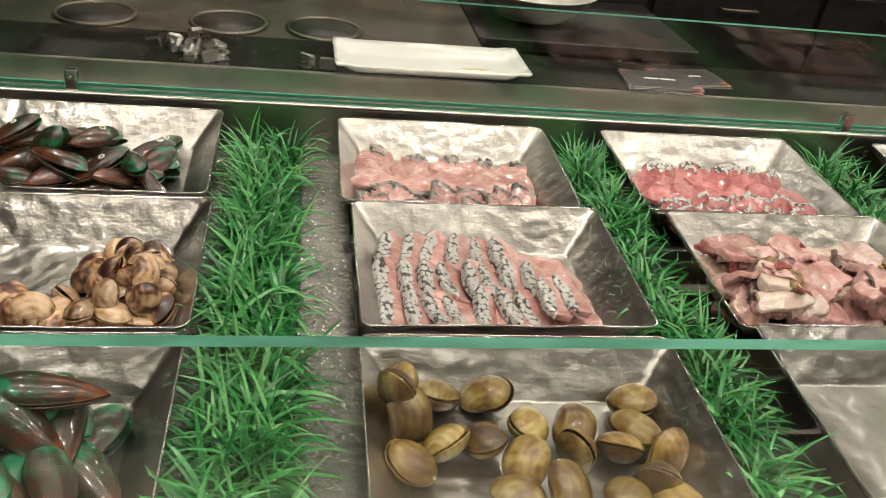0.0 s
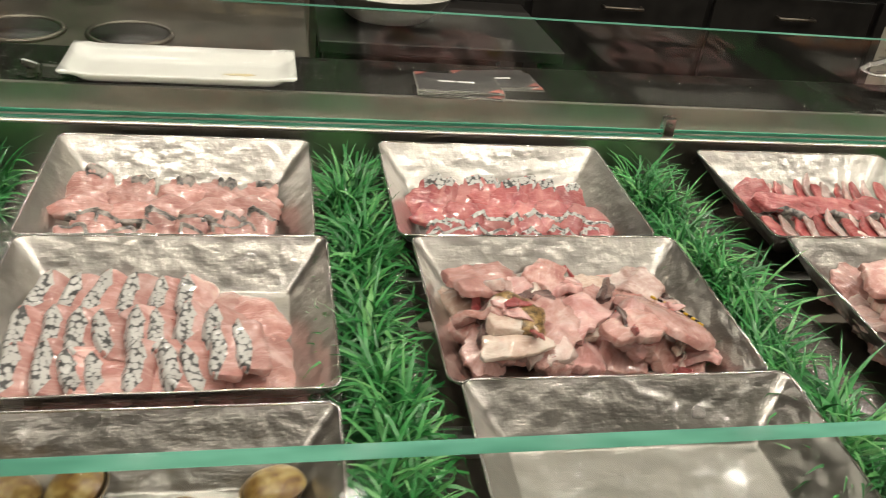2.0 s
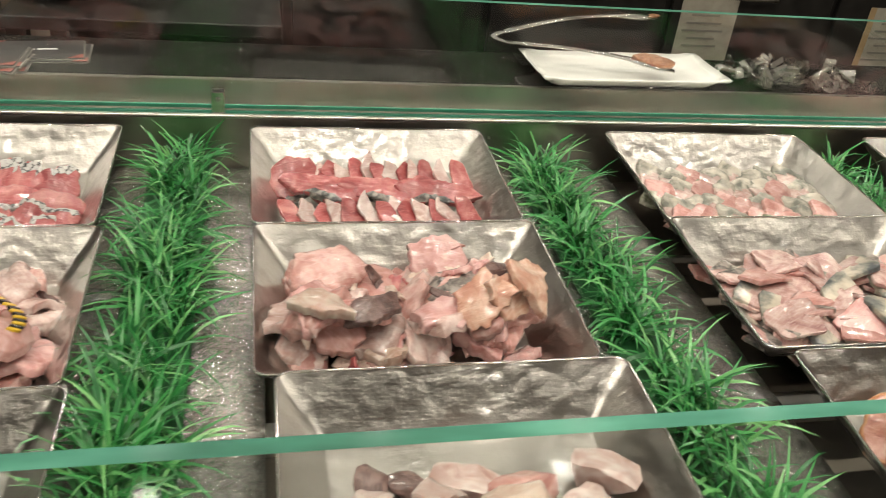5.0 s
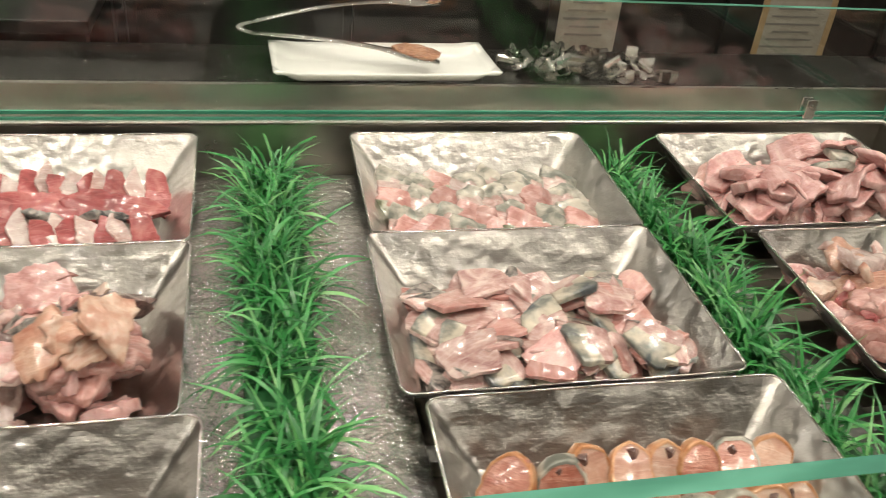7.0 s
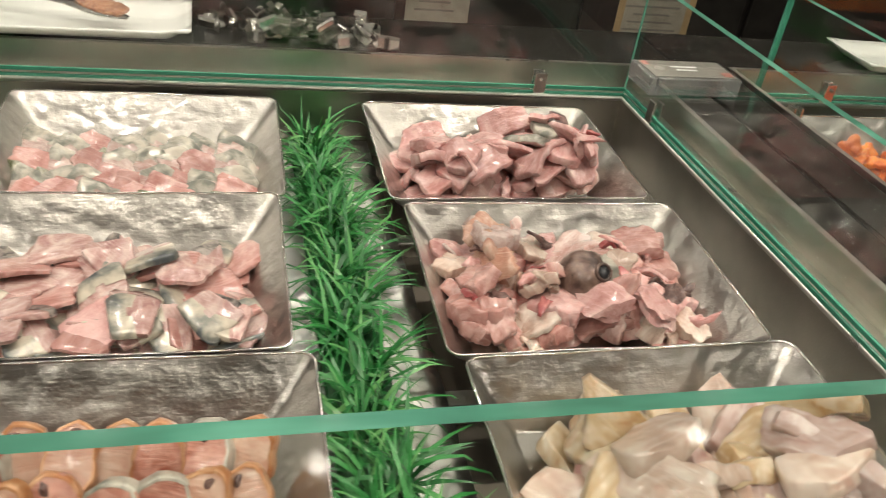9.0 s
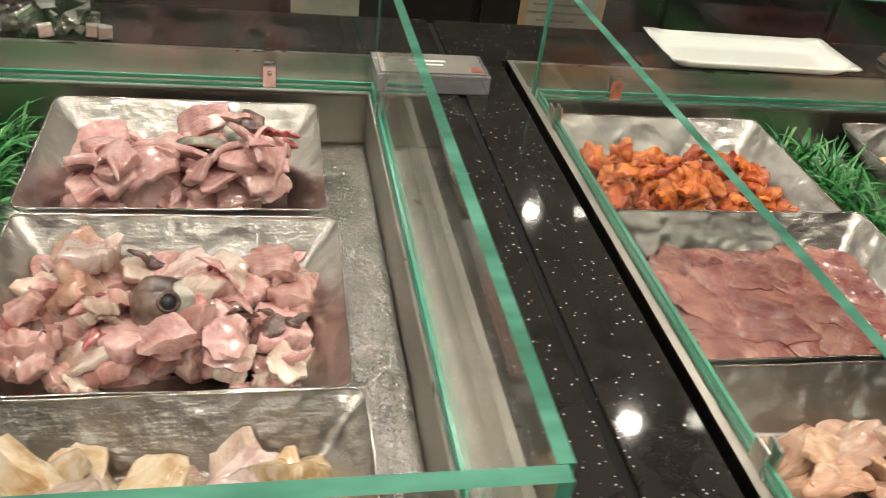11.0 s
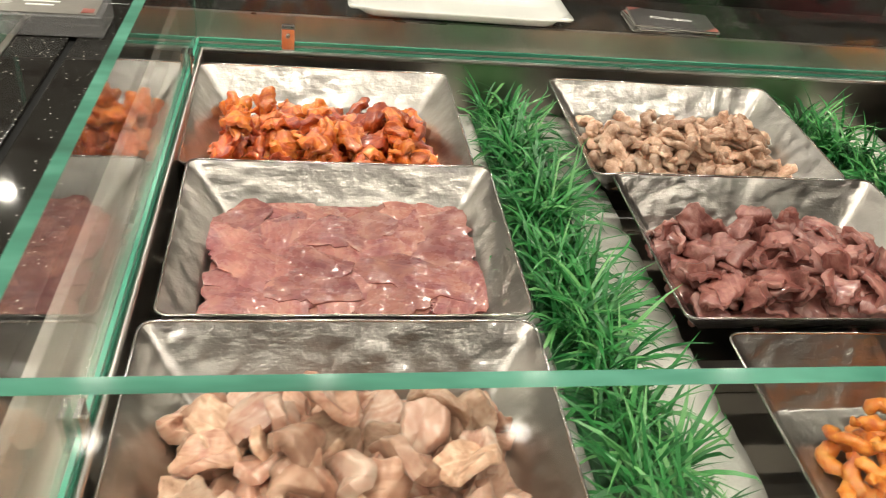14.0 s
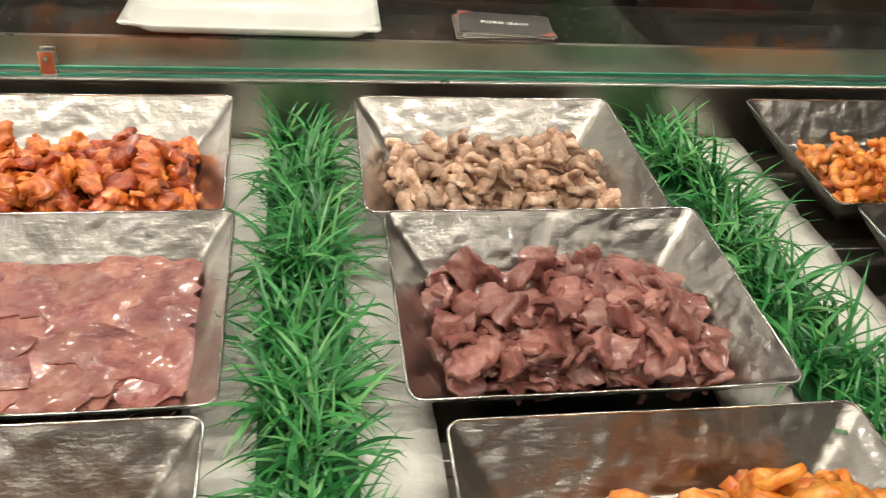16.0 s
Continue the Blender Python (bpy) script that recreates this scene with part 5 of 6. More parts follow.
    fish_head(hp.m @ pose(0.004, -0.026, 0.008, 22, 6, 10) @ Matrix.Scale(1.12, 4))
    make_piece("dark_offcut", hp.place(0.088, -0.045, 0.016, 0.013, 6), "dark brown fish fin offcut", "fish offcut", "fish offcuts", dark[1])
    for x, y in ((0.0, -0.075), (0.055, -0.07)):
        make_piece("fish_chunk", hp.place(x, y, 0.02, 0.012, 6), "bright pink minced-looking fish flesh", "fish chunk", "head and flap pieces", lump_mesh("fish_chunk", SALMON, 197 + int(x > 0.03), 0.034, 0.020, 0.010, 0.7, 0.35, 2))
    # yellow cream slabs
    ys = [flap("fish_slab", m, 200 + i, 0.045, 0.026, 0.018, 0, 0.05, (-1, -2), 0.002, 40, fold=14, ruffle=0.001) for i, m in enumerate((YELLOWISH, PALE, YELLOWISH, CREAM, CREAM))]
    pinks = [flap("fish_slab", CHUNK, 206, 0.042, 0.024, 0.015, 0, 0.08, (-1, -2), 0.0025, 40, fold=25, ruffle=0.002)]
    heap("Fc", 17, [(6, "fish_slab", "thick yellow cream slab of fish", "fish slab", "yellow fish slabs", ys, 0.023, 0.022), (1, "fish_slab", "pink slab of fish", "fish slab", "yellow fish slabs", pinks, 0.02, 0.018)],
         [(16, -0.125, 0.125, -0.1, 0.06), (16, -0.12, 0.12, -0.1, 0.06), (14, -0.11, 0.115, -0.09, 0.05), (7, -0.08, 0.11, -0.07, 0.04)], 24)


def shreds_on(key, seed, n, mats):
    """Torn strips of membrane, blood meat and fat lying on a heap."""
    rnd = random.Random(seed)
    sets = [flap("fish_shred", m, seed + i, 0.019 + 0.003 * (i % 3), 0.0055 + 0.0015 * (i % 2), 0.004, 2.0, 0.3, (-14, 0), 0.006, 26, 90, fold=60) for i, m in enumerate(mats * 2)]
    hp = HEAPS[key]
    for k in range(n):
        m = hp.place(rnd.uniform(-0.125, 0.12), rnd.uniform(-0.095, 0.06), 0.009, 0.004, 22)
        make_piece("fish_shred", m, "torn wet strip of fish membrane", "fish shred", "fish shreds", rnd.choice(sets))


def fish_head(m):
    e = thing("cut_fish", m, "brown grey cut fish head with a dark glossy eye", "fish head", "head and flap pieces")
    bm = bmesh.new()
    bmesh.ops.create_icosphere(bm, subdivisions=4, radius=1)
    for v in bm.verts:
        p = v.co
        taper = 1 - 0.28 * p.x
        k = 1 + 0.06 * noise.noise(p * 2.5)
        mouth = 0.10 * math.exp(-((p.z + 0.1) / 0.09) ** 2) * max(0, p.x - 0.45)
        v.co = Vector((p.x * 0.030 * k - mouth * 0.03, p.y * 0.024 * taper * k, p.z * 0.022 * taper * k))
    part("skull", bm_mesh("skull", bm, HEAD_SKIN, True), e, "mottled brown grey skin")
    v, f = tube([(0.0075 * math.cos(a), 0.0075 * math.sin(a), 0) for a in [2 * math.pi * k / 18 for k in range(19)]], 0.0018, 8)
    part("eye_ring", mesh_of("eye_ring", v, f, HEAD_SKIN), e, "dull ring round the eye", pose(-0.002, -0.009, 0.0215, 22, 0, 0))
    bm = bmesh.new()
    bmesh.ops.create_uvsphere(bm, u_segments=20, v_segments=12, radius=0.007)
    bmesh.ops.scale(bm, vec=(1, 1, 0.5), verts=bm.verts)
    part("eye", bm_mesh("eye", bm, EYE_BLACK, True), e, "dark glossy eye", pose(-0.002, -0.009, 0.0212, 22, 0, 0))
    part("gill_cover", flap("gill_cover", SILVER_SKIN, 210, 0.017, 0.02, 0.004, 2.2, 0.08, (-22, -14), 0.001), e, "pale silver gill cover", pose(0.018, -0.006, 0.016, 18, 30, 0))


offcuts()
for key, n in (("Cb", 22), ("Db", 18), ("Fa", 14), ("Fb", 34)):
    shreds_on(key, 700 + n, n, [ROSE_FISH, CREAM, SALMON, PALE, DARK_FLESH, SALMON])


def ring_steaks():
    """Round fish steaks leaning in rows, the last of a row lying on its cut face."""
    rnd = random.Random(33)
    lab = "round orange pink fish steak with a dark gut hollow"
    steak = []
    for s in range(6):
        a = (s + 230, 0.017, 0.026, 0.015)
        fl = flap("flesh", (STEAK, STEAK, CHUNK_ORANGE)[s % 3], *a, 2.2, 0.09, (0, 0), 0.0012, 30)
        sk = skin_band("skin", STEAK_RIM if s % 3 else SILVER_SKIN, *a, 0, 180, 0.9, 2.2, 0.09, (0, 0), 0.0012)
        gut = lump_mesh("gut", DARK_FLESH, 240 + s, 0.0045 + 0.001 * (s % 3), 0.006, 0.0095, 0.8, 0.2, 1, 2)
        steak.append((fl, sk, gut))
    drum = []
    for s in range(3):
        v, f = tube([(0, 0, -0.024), (0, 0, -0.023), (0, 0, -0.012), (0, 0, 0.012), (0, 0, 0.023), (0, 0, 0.024)], lambda u: 0.019 if 0.05 < u < 0.95 else 0.0165, 24)
        v = [Vector((p.x * (1 + 0.1 * noise.noise(p * 60 + Vector((s, 0, 0)))), p.y * 0.85, p.z)) for p in v]
        drum.append(mesh_of("fish_steak", v, f, SILVER_SKIN if s % 2 else GREEN_SKIN))
    for row, (n, y, z, lean, x1) in enumerate(((8, 0.036, -0.017, 48, 0.110), (8, -0.006, -0.016, 52, 0.108), (7, -0.048, -0.017, 50, 0.075), (7, -0.084, -0.020, 46, 0.085))):
        for i in range(n):
            m = TRAYS["Ec"] @ pose(-0.11 + (x1 + 0.11) * i / (n - 1) + rnd.gauss(0, 0.003), y + rnd.gauss(0, 0.003), z + rnd.gauss(0, 0.002), lean + rnd.gauss(0, 10), rnd.gauss(0, 8), rnd.gauss(-10, 18)) @ Matrix.Scale(rnd.uniform(1.0, 1.2), 4)
            e = thing("fish_steak", m, lab, "fish steak", "fish steaks")
            fl, sk, gut = rnd.choice(steak)
            part("flesh", fl, e)
            part("skin", sk, e, "orange skin rim")
            if rnd.random() < 0.75:
                part("gut", gut, e, "dark gut hollow", pose(rnd.gauss(0, 0.002), 0.016, 0))
        if row > 1:
            make_piece("fish_steak", TRAYS["Ec"] @ pose(0.108, y + 0.002, z + 0.002, 68, 0, 8) @ Matrix.Scale(1.1, 4), "thick fish steak with striped silver skin", "fish steak", "fish steaks", drum[row % 3])
    for k in range(6):
        m = TRAYS["Ec"] @ pose(-0.1 + 0.04 * k, -0.082 + rnd.gauss(0, 0.004), 0.004, rnd.gauss(20, 10), rnd.gauss(0, 10), rnd.uniform(0, 360))
        e = thing("fish_steak", m, lab, "fish steak", "fish steaks")
        fl, sk, gut = steak[k]
        part("flesh", fl, e)
        part("skin", sk, e, "orange skin rim")
        part("gut", gut, e, "dark gut hollow", pose(0, 0.013, 0))


ring_steaks()


# ---- food: meat, right well ----
def meats():
    og = [flap("marinated_chunk", (ORANGE, ORANGE, ORANGE_DARK)[i % 3], 300 + i, 0.022 + 0.002 * (i % 3), 0.015, 0.008, 0, 0.2, (-5, -5), 0.005, 36, 90, fold=95, ruffle=0.004) for i in range(9)]
    heap("Ga", 21, [(1, "marinated_chunk", "shiny orange marinated meat chunk", "meat chunk", "orange marinated chunks", og, 0.013, 0.014)],
         [(44, -0.13, 0.125, -0.095, 0.065), (44, -0.13, 0.125, -0.095, 0.065), (40, -0.12, 0.12, -0.09, 0.055), (24, -0.11, 0.105, -0.085, 0.04)], 30)
    pk = [flap("pork_slice", PORK, 320 + i, 0.054 - 0.004 * (i % 4), 0.027 + 0.002 * (i % 3), 0.0022, 0, 0.2, (-0.8, -2), 0.0012, 36, 45) for i in range(7)]
    rnd = random.Random(22)
    for layer, (nx, ny) in enumerate(((5, 4), (4, 5), (5, 5), (5, 6))):
        zc = -H + 0.006 + 0.0032 * layer
        hx, hy = BW / 2 + 0.002 + 0.010 * layer / 3, BD / 2 + 0.002 + 0.009 * layer / 3
        for i in range(nx):
            for j in range(ny):
                turn = rnd.choice((0, 90)) + rnd.gauss(0, 22)
                ex, ey = (0.042, 0.023) if abs(math.cos(radians(turn))) > 0.7 else (0.023, 0.042)
                x = -hx + ex + (2 * hx - 2 * ex) * (i + rnd.uniform(-0.2, 0.2)) / (nx - 1)
                y = -hy + ey + (2 * hy - 2 * ey) * (j + rnd.uniform(-0.2, 0.2)) / (ny - 1)
                m = TRAYS["Gb"] @ pose(max(ex - hx, min(hx - ex, x)), max(ey - hy, min(hy - ey, y)), zc + rnd.uniform(-0.001, 0.0022)) @ pose(0, 0, 0, rnd.gauss(0, 2.2), rnd.gauss(0, 2.2), turn)
                make_piece("pork_slice", m, "thin wet dusky pink pork slice lying flat", "pork slice", "thin pork slices", rnd.choice(pk))
    ck = [flap("chicken_piece", m, 330 + i, 0.028 - 0.002 * (i % 3), 0.020, 0.011, 0, 0.08, (-5, 3), 0.003, 40, fold=95, ruffle=0.002) for i, m in enumerate((CHICKEN, CHUNK_ORANGE, CHICKEN, TAN, CHICKEN, CHUNK_ORANGE, TAN, CHICKEN))]
    heap("Gc", 23, [(1, "chicken_piece", "raw pinkish brown chicken piece with pale fat", "chicken piece", "raw chicken pieces", ck, 0.016, 0.018)],
         [(36, -0.125, 0.12, -0.095, 0.055), (34, -0.125, 0.115, -0.095, 0.05), (28, -0.115, 0.105, -0.09, 0.045), (10, -0.1, 0.09, -0.05, 0.035)], 24)
    tn = [curl_mesh("intestine_piece", TAN, 340 + i, 0.040, 0.0088, 0.5 + 0.5 * (i % 3), 12, 0.6, 0.25) for i in range(8)]
    heap("Ha", 24, [(1, "intestine_piece", "cooked tan intestine piece, wrinkled and curled", "intestine piece", "tan intestine pieces", tn, 0.013, 0.012)],
         [(48, -0.125, 0.12, -0.095, 0.065), (48, -0.125, 0.12, -0.095, 0.065), (44, -0.12, 0.115, -0.09, 0.055), (30, -0.1, 0.1, -0.085, 0.04)], 20)
    lv = [flap("liver_slice", LIVER, 350 + i, 0.023, 0.017, 0.006, 0, 0.12, (-6, 3), 0.004, 36, 60, fold=105, ruffle=0.004) for i in range(10)]
    heap("Hb", 25, [(1, "liver_slice", "folded reddish brown liver slice, moist", "liver slice", "liver slices", lv, 0.016, 0.010)],
         [(50, -0.122, 0.122, -0.095, 0.07), (50, -0.122, 0.122, -0.095, 0.07), (46, -0.12, 0.12, -0.09, 0.068), (20, -0.105, 0.112, -0.085, 0.055)], 17)
    cl = [curl_mesh("marinated_curl", ORANGE_CURL, 370 + i, 0.07, 0.0075, 4.5) for i in range(6)]
    heap("Hc", 26, [(1, "marinated_curl", "bright orange marinated intestine curl", "meat curl", "orange curls", cl, 0.017, 0.013)],
         [(30, -0.11, 0.13, -0.095, 0.05), (30, -0.1, 0.13, -0.095, 0.055), (26, -0.05, 0.125, -0.09, 0.055), (22, -0.02, 0.125, -0.08, 0.06), (18, 0.0, 0.12, -0.06, 0.06), (12, 0.02, 0.11, -0.04, 0.055)], 22)
    st = [curl_mesh("marinated_strip", ORANGE_CURL, 380 + i, 0.05, 0.0075, 1.2) for i in range(4)]
    heap("Ia", 27, [(1, "marinated_strip", "orange marinated meat strip", "meat strip", "orange strips", st, 0.014, 0.013)], [(34, -0.115, 0.1, -0.085, 0.06), (30, -0.115, 0.1, -0.085, 0.058), (18, -0.11, 0.08, -0.08, 0.05)], 20)
    rm = [flap("meat_slice", RED_FISH, 390 + i, 0.032, 0.024, 0.008, 2.5, 0.2, (-8, 4), 0.008) for i in range(3)]
    heap("Ib", 28, [(1, "meat_slice", "raw red meat slice", "meat slice", "red meat slices", rm, 0.02, 0.01)], [(20, -0.115, 0.1, -0.09, 0.055), (18, -0.11, 0.1, -0.09, 0.055), (10, -0.1, 0.1, -0.09, 0.05)], 14)


meats()


# ---- back ledge: plates, tongs, cards, clips ----
def plate(m, smear=True):
    e = thing("white_plate", m, "rectangular white melamine plate with turned-up ends", "plate", "white plates")
    nx, ny = 30, 14
    hx, hy = 0.158, 0.065
    top, faces = [], []
    for j in range(ny + 1):
        for i in range(nx + 1):
            u, v = -1 + 2 * i / nx, -1 + 2 * j / ny
            x, y = u * hx, v * hy
            z = 0.006 + 0.016 * max(0, (abs(v) - 0.55) / 0.45) ** 1.6 + 0.017 * max(0, (abs(u) - 0.78) / 0.22) ** 1.8
            top.append((x, y, min(z, 0.024)))
    n = len(top)
    verts = top + [(x * 0.97, y * 0.96, max(z - 0.005, 0.0)) for x, y, z in top]
    for j in range(ny):
        for i in range(nx):
            a = j * (nx + 1) + i
            faces.append((a, a + 1, a + nx + 2, a + nx + 1))
            faces.append((n + a, n + a + nx + 1, n + a + nx + 2, n + a + 1))
    edge = [i for i in range(nx + 1)] + [(j + 1) * (nx + 1) - 1 for j in range(1, ny + 1)] + [ny * (nx + 1) + i for i in range(nx - 1, -1, -1)] + [j * (nx + 1) for j in range(ny - 1, 0, -1)]
    for p, q in zip(edge, edge[1:] + edge[:1]):
        faces.append((p, p + n, q + n, q))
    part("dish", mesh_of("dish", verts, faces, WHITE), e)
    if smear:
        part("stain", flap("stain", YELLOW_STAIN, 401, 0.022, 0.004, 0.0012, 2.0, 0.3, (0, 0), 0.0), e, "thin dried yellow sauce smear", pose(0.08, -0.005, 0.0066))
    return e


YELLOW_STAIN = plain("dried_sauce", (0.5, 0.4, 0.2), (0.6, 0.52, 0.32), 0.4)
plate(pose(0.152, 0.832, TOP + 0.001, 0, 0, 0.8))
plate(pose(1.498, 0.832, TOP + 0.001, 0, 0, 1.5), False)
plate(pose(2.884, 0.830, TOP + 0.001, 0, 0, -1.5), False)


def tongs():
    e = thing("serving_tongs", Matrix.Identity(4), "stainless steel tongs with saucy tips resting on a plate", "tongs")
    bend, low, high = Vector((1.305, 0.905, 0.958)), Vector((1.575, 0.812, 0.944)), Vector((1.60, 0.965, 0.985))

    def arm(name, a, b, bow):
        pts = [a.lerp(b, k / 16) + Vector((0, bow * math.sin(math.pi * k / 16), 0.010 * math.sin(math.pi * k / 16))) for k in range(17)]
        v, f = tube(pts, lambda u: 0.0082 + (0.010 * math.sin(math.pi * min(1, (u - 0.72) / 0.28)) if u > 0.72 else 0), 10, 0.28)
        part(name, mesh_of(name, v, f, CHROME), e)
    arm("lower_arm", bend + Vector((0.012, -0.010, -0.004)), low, -0.006)
    arm("upper_arm", bend + Vector((0.012, 0.012, 0.006)), high, 0.008)
    pts = [bend + Vector((0.012 - 0.018 * math.sin(math.pi * k / 8), -0.010 + 0.022 * k / 8, -0.004 + 0.010 * k / 8)) for k in range(9)]
    v, f = tube(pts, 0.0062, 10, 0.4)
    part("spring_bend", mesh_of("spring_bend", v, f, CHROME), e)
    part("sauce", flap("sauce", SAUCE, 402, 0.034, 0.0145, 0.006, 2.0, 0.12, (0, 0), 0.002), e, "reddish brown sauce", pose(1.546, 0.820, 0.956, 16, 6, -16))
    part("sauce", flap("sauce", SAUCE, 403, 0.016, 0.008, 0.004, 2.0, 0.2, (0, 0), 0.002), e, "reddish brown sauce", pose(1.586, 0.96, 0.988, 0, -8, 8))


tongs()


PLASTIC_CARD = plain("grey_plastic_card", (0.2, 0.19, 0.17), (0.26, 0.245, 0.22), 0.25)


def bar_print(name, w, h, material=None):
    return bm_mesh(name, box_bm(-w / 2, w / 2, -h / 2, h / 2, 0, 0.0006), material or INK)


def text_mesh(body, size, material):
    c = bpy.data.curves.new("wording", "FONT")
    c.body, c.size, c.extrude, c.align_x, c.align_y = body, size, 0.0003, "CENTER", "CENTER"
    ob = bpy.data.objects.new("wording", c)
    me = bpy.data.meshes.new_from_object(ob)
    me.materials.clear()
    me.materials.append(material)
    bpy.data.objects.remove(ob)
    return me


def card_stack(m, n, words, seed):
    rnd = random.Random(seed)
    for i in range(n):
        e = thing("name_card", m @ pose(rnd.gauss(0, 0.004), rnd.gauss(0, 0.004), 0.0026 * i, 0, 0, rnd.gauss(0, 5) if i else 0), "dark food name card with red corners in clear plastic", "name card", "food name cards")
        part("card", bm_mesh("card", box_bm(-0.062, 0.062, -0.038, 0.038, 0, 0.0016, 0.0004, 1), CARD), e)
        part("sleeve", bm_mesh("sleeve", box_bm(-0.064, 0.064, -0.04, 0.04, -0.0008, -0.0001, 0.0002, 1), PLASTIC_CARD), e, "worn clear plastic sleeve")
        for sx, sy in ((-1, 1), (1, -1)):
            bm = bmesh.new()
            q = [bm.verts.new(p) for p in ((sx * 0.062, sy * 0.038, 0.0017), (sx * 0.042, sy * 0.038, 0.0017), (sx * 0.062, sy * 0.022, 0.0017), (sx * 0.062, sy * 0.038, 0.0021), (sx * 0.042, sy * 0.038, 0.0021), (sx * 0.062, sy * 0.022, 0.0021))]
            for fc in ((0, 1, 2), (3, 5, 4), (0, 3, 4, 1), (1, 4, 5, 2), (2, 5, 3, 0)):
                bm.faces.new([q[k] for k in fc])
            bmesh.ops.recalc_face_normals(bm, faces=bm.faces)
            part("corner", bm_mesh("corner", bm, CARD_RED), e, "red printed corner")
        if i == n - 1:
            if words:
                part("wording", text_mesh(words, 0.0125, INK), e, "white printed words", pose(0, 0, 0.0019))
            else:
                for k in range(2):
                    part("print", bar_print("print", 0.026, 0.0045), e, "unreadable white print", pose(-0.016 + 0.03 * k, 0, 0.0017))


card_stack(pose(0.555, 0.822, TOP + 0.001, 0, 0, -2), 5, "", 1)
card_stack(pose(0.62, 0.868, TOP + 0.001, 0, 0, 4), 2, "", 2)
card_stack(pose(3.212, 0.822, TOP + 0.001, 0, 0, -3), 5, "PORK ISAW", 3)


def card_block():
    e = thing("card_holder", pose(2.352, 0.698, TOP + 0.001, 0, 0, 1), "clear acrylic block holding a stack of name cards", "card holder")
    part("block", bm_mesh("block", box_bm(-0.075, 0.075, -0.036, 0.036, 0, 0.026, 0.0015), ACRYLIC), e, "scuffed clear acrylic")
    part("card", bm_mesh("card", box_bm(-0.068, 0.068, -0.031, 0.031, 0.0264, 0.0275), PLASTIC_CARD), e, "pale grey card")
    for k in range(2):
        part("print", bar_print("print", 0.042 - 0.01 * k, 0.004), e, "unreadable white print", pose(0, 0.006 - 0.012 * k, 0.0277))
    for sx in (-1, 1):
        part("corner", bar_print("corner", 0.014, 0.014, CARD_RED), e, "red printed corner", pose(sx * 0.058, sx * -0.02, 0.0277))


card_block()


def tag_clips():
    """Bent steel price tag holders, heaped."""
    rnd = random.Random(77)

    def bent(seed):
        r = random.Random(seed)
        w = r.uniform(0.010, 0.015)
        prof = [(-0.013, 0.0), (0.010, 0.0), (0.013, 0.003), (0.010, 0.020), (0.006, 0.023), (0.002, 0.021), (0.0, 0.014)]
        v, f, n = [], [], len(prof)
        for s in (-w, w):
            for o in (0, 0.0007):
                v += [(x - o * 0.6, s, z + o) for x, z in prof]
        for i in range(n - 1):
            f += [(i, i + 1, 2 * n + i + 1, 2 * n + i), (n + i, 3 * n + i, 3 * n + i + 1, n + i + 1), (i, n + i, n + i + 1, i + 1), (2 * n + i, 2 * n + i + 1, 3 * n + i + 1, 3 * n + i)]
        f += [(0, 2 * n, 3 * n, n), (n - 1, 2 * n - 1, 4 * n - 1, 3 * n - 1)]
        return mesh_of("tag_clip", v, f, CHROME, False)
    kinds = [bent(s) for s in range(3)]
    lab = "small bent stainless steel price tag clip"
    for n, x0, x1, y0, y1, lift in ((18, -0.285, -0.18, 0.80, 0.85, 0.022), (2, -0.055, -0.01, 0.80, 0.81, 0.0), (46, 1.675, 1.91, 0.80, 0.865, 0.020), (2, 1.91, 1.955, 0.80, 0.81, 0.0)):
        for i in range(n):
            x, y = rnd.uniform(x0, x1), rnd.uniform(y0, y1)
            mid = 1 - abs((x - (x0 + x1) / 2) / ((x1 - x0) / 2)) * 0.7
            z = TOP + 0.002 + (rnd.uniform(0, lift) * mid if i > n * 0.4 else 0)
            t = 60 if lift and i > n * 0.4 else 8
            thing("tag_clip", pose(x, y, z + (0.008 if t == 60 else 0), rnd.uniform(-t, t), rnd.uniform(-t, t), rnd.uniform(0, 360)) @ Matrix.Scale(0.82, 4), lab, "tag clip", "price tag clips", data=rnd.choice(kinds))


tag_clips()


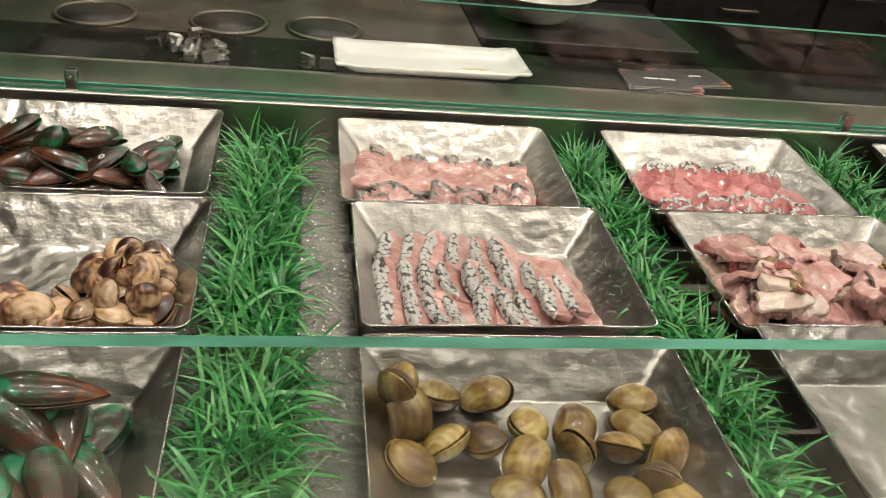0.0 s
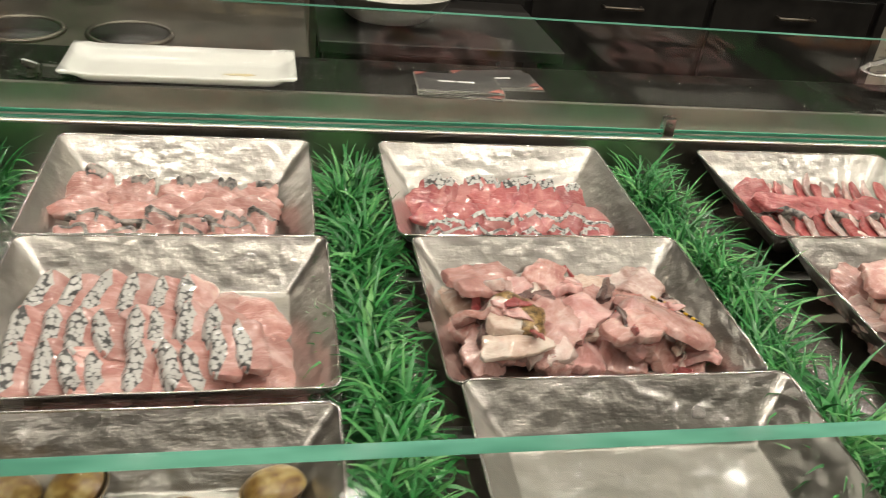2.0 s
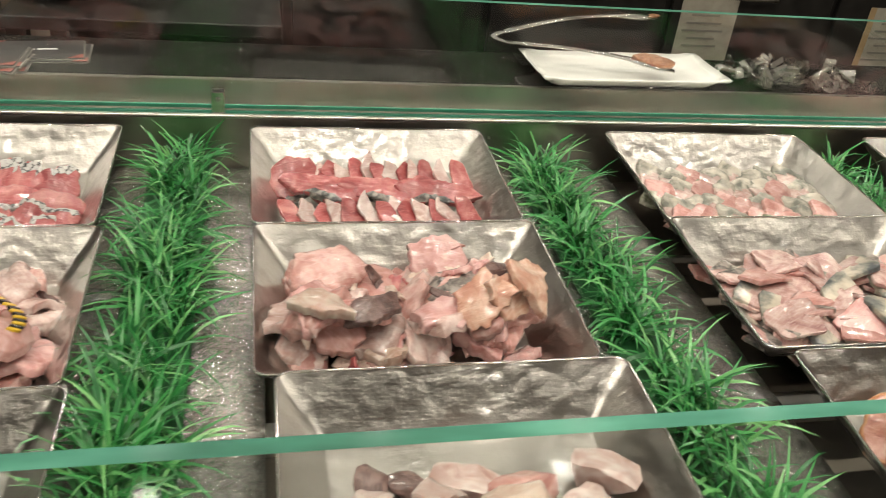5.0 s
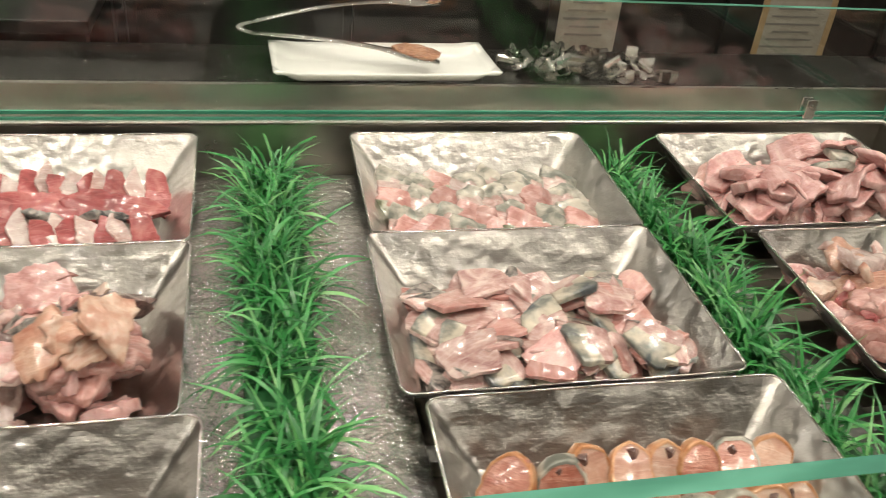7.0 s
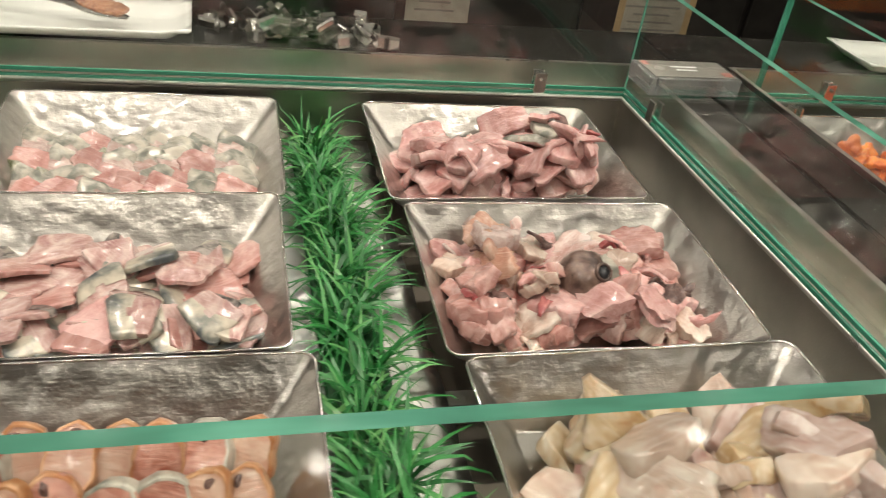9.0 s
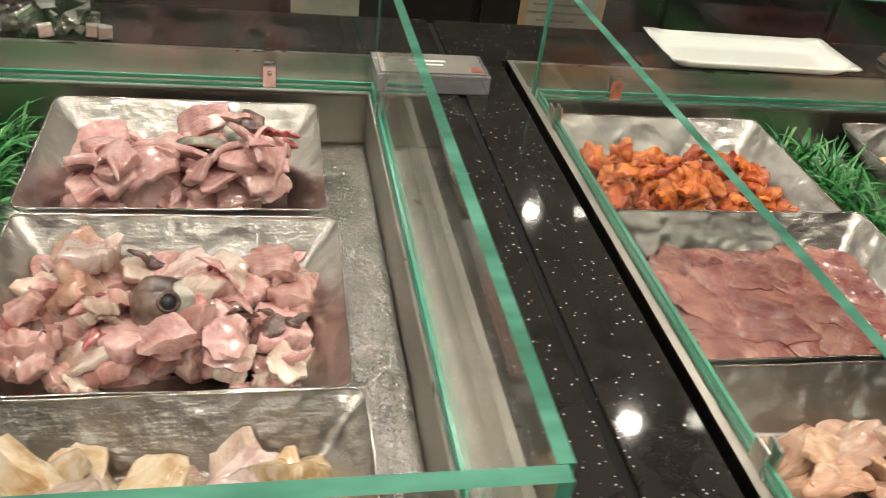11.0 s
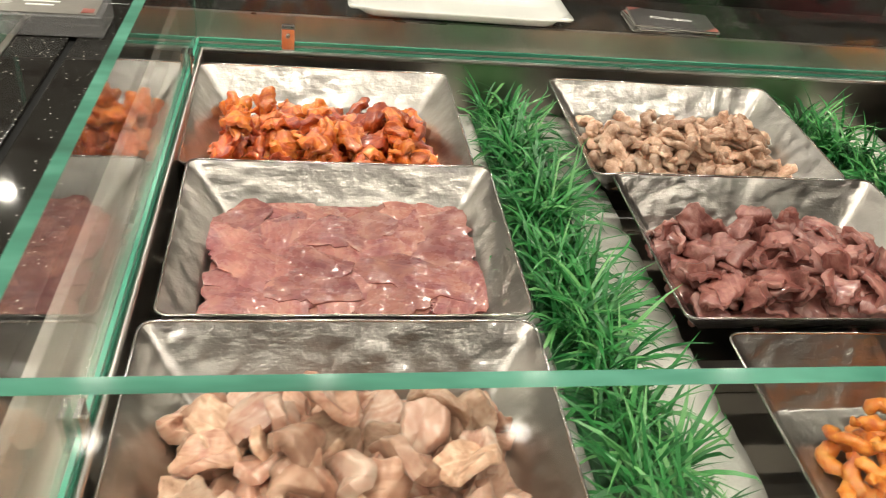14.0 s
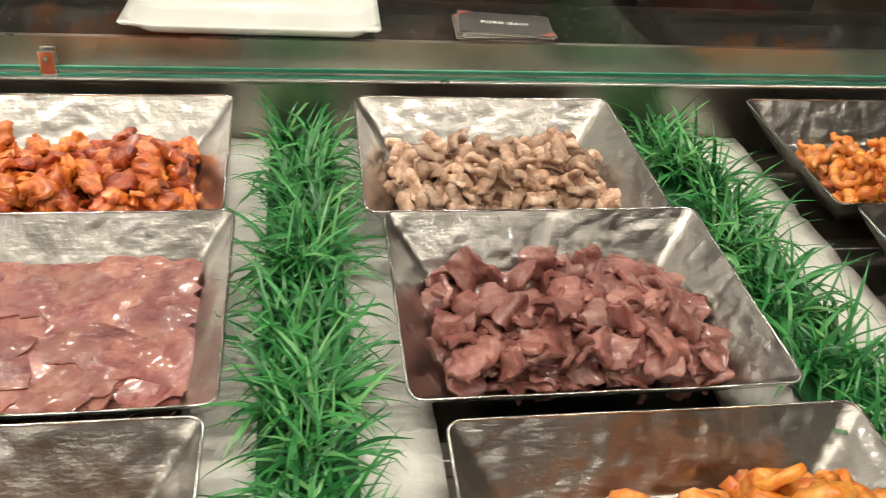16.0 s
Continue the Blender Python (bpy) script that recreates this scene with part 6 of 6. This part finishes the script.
# ---- kitchen side behind the counter ----
def kitchen():
    e = thing("prep_table", pose(-0.7, 1.45, 0), "stainless steel prep table with sunken dark pots", "prep table")
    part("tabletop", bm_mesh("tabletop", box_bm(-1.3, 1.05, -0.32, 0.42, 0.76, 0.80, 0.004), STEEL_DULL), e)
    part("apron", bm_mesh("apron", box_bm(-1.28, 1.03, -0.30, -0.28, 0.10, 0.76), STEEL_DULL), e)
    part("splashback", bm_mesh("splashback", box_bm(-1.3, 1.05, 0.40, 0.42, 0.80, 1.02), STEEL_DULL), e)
    for x in (-1.25, 1.0):
        for y in (-0.26, 0.36):
            v, f = tube([(x, y, 0.0), (x, y, 0.76)], 0.02, 12)
            part("leg", mesh_of("leg", v, f, STEEL_DULL), e)
    # pot openings: the shade inside is a flat black disc, no hole is cut
    for x in (0.48, 0.69, 0.2):
        bm = bmesh.new()
        bmesh.ops.create_cone(bm, cap_ends=True, segments=40, radius1=0.078, radius2=0.078, depth=0.02)
        part("pot_well", bm_mesh("pot_well", bm, BLACK, True), e, "flat black disc for the shade inside a pot opening", pose(x, -0.06, 0.793))
        v, f = tube([(0.081 * math.cos(a), 0.081 * math.sin(a), 0) for a in [2 * math.pi * k / 40 for k in range(41)]], 0.006, 8)
        part("pot_rim", mesh_of("pot_rim", v, f, STEEL_DULL), e, "rolled steel rim", pose(x, -0.06, 0.802))
    c = thing("back_cabinet", pose(2.3, 2.3, 0), "dark laminate kitchen cabinet with taped notices", "cabinet")
    part("carcass", bm_mesh("carcass", box_bm(-1.9, 2.1, -0.28, 0.4, 0.08, 0.86, 0.003), BLACK), c)
    part("plinth", bm_mesh("plinth", box_bm(-1.88, 2.08, -0.24, 0.36, 0.0, 0.08), BLACK), c)
    part("worktop", bm_mesh("worktop", box_bm(-1.92, 2.12, -0.31, 0.42, 0.861, 0.90, 0.004), DARK_STEEL), c)
    for k in range(7):
        d = part("door", bm_mesh("door", box_bm(-0.275, 0.275, -0.018, 0, -0.36, 0.36, 0.003), BLACK), c, m=pose(-1.58 + 0.575 * k, -0.282, 0.47))
        v, f = tube([(-0.06, -0.02, 0.3), (-0.06, -0.045, 0.3), (0.06, -0.045, 0.3), (0.06, -0.02, 0.3)], 0.005, 8)
        part("handle", mesh_of("handle", v, f, DARK_STEEL), d, "dark metal bar handle")
    for x, w, lines, tan in ((2.295, 0.19, 5, False), (2.99, 0.26, 9, True)):
        p = thing("paper_notice", pose(x, 1.998, 0.60, 90, 0, 0), "sheet of paper notice taped to the dark cabinet", "paper notice", "paper notices")
        part("sheet", bm_mesh("sheet", box_bm(-w / 2, w / 2, -0.16, 0.16, 0.0, 0.001), PAPER), p)
        if tan:
            for s in (-1, 1):
                part("border", bar_print("border", 0.022, 0.32, PAPER_EDGE), p, "tan tape edge", pose(s * (w / 2 - 0.011), 0, 0.0012))
        for k in range(lines):
            part("print", bar_print("print", w * (0.5 + 0.12 * ((k * 7) % 3)), 0.006, PRINT), p, "unreadable grey print", pose(-0.01, 0.11 - 0.024 * k, 0.0012))
    t = thing("side_table", pose(0.68, 1.77, 0.03), "black laminate side table holding a bowl", "side table")
    part("tabletop", bm_mesh("tabletop", box_bm(-0.3, 0.3, -0.22, 0.22, 0.70, 0.73, 0.003), BLACK), t)
    for x in (-0.27, 0.27):
        for y in (-0.19, 0.19):
            part("leg", bm_mesh("leg", box_bm(x - 0.02, x + 0.02, y - 0.02, y + 0.02, -0.03, 0.70), BLACK), t)
    prof = [(0.06, 0.0), (0.10, 0.01), (0.15, 0.05), (0.175, 0.085), (0.182, 0.086), (0.172, 0.08), (0.146, 0.052), (0.095, 0.015), (0.0, 0.008)]
    v, f, n = [], [], 40
    for r, z in prof:
        v += [(r * math.cos(2 * math.pi * k / n), r * math.sin(2 * math.pi * k / n), z) for k in range(n)]
    f = [(i * n + k, i * n + (k + 1) % n, (i + 1) * n + (k + 1) % n, (i + 1) * n + k) for i in range(len(prof) - 1) for k in range(n)]
    f.append(tuple(range(n - 1, -1, -1)))
    thing("plastic_bowl", pose(0.56, 1.76, 0.761), "pale translucent plastic bowl on a side table", "bowl", data=mesh_of("plastic_bowl", v, f, PALE_PLASTIC))


PALE_PLASTIC = plain("pale_plastic", (0.5, 0.48, 0.43), (0.58, 0.56, 0.5), 0.3)
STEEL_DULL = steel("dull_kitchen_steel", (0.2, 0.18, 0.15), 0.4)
kitchen()
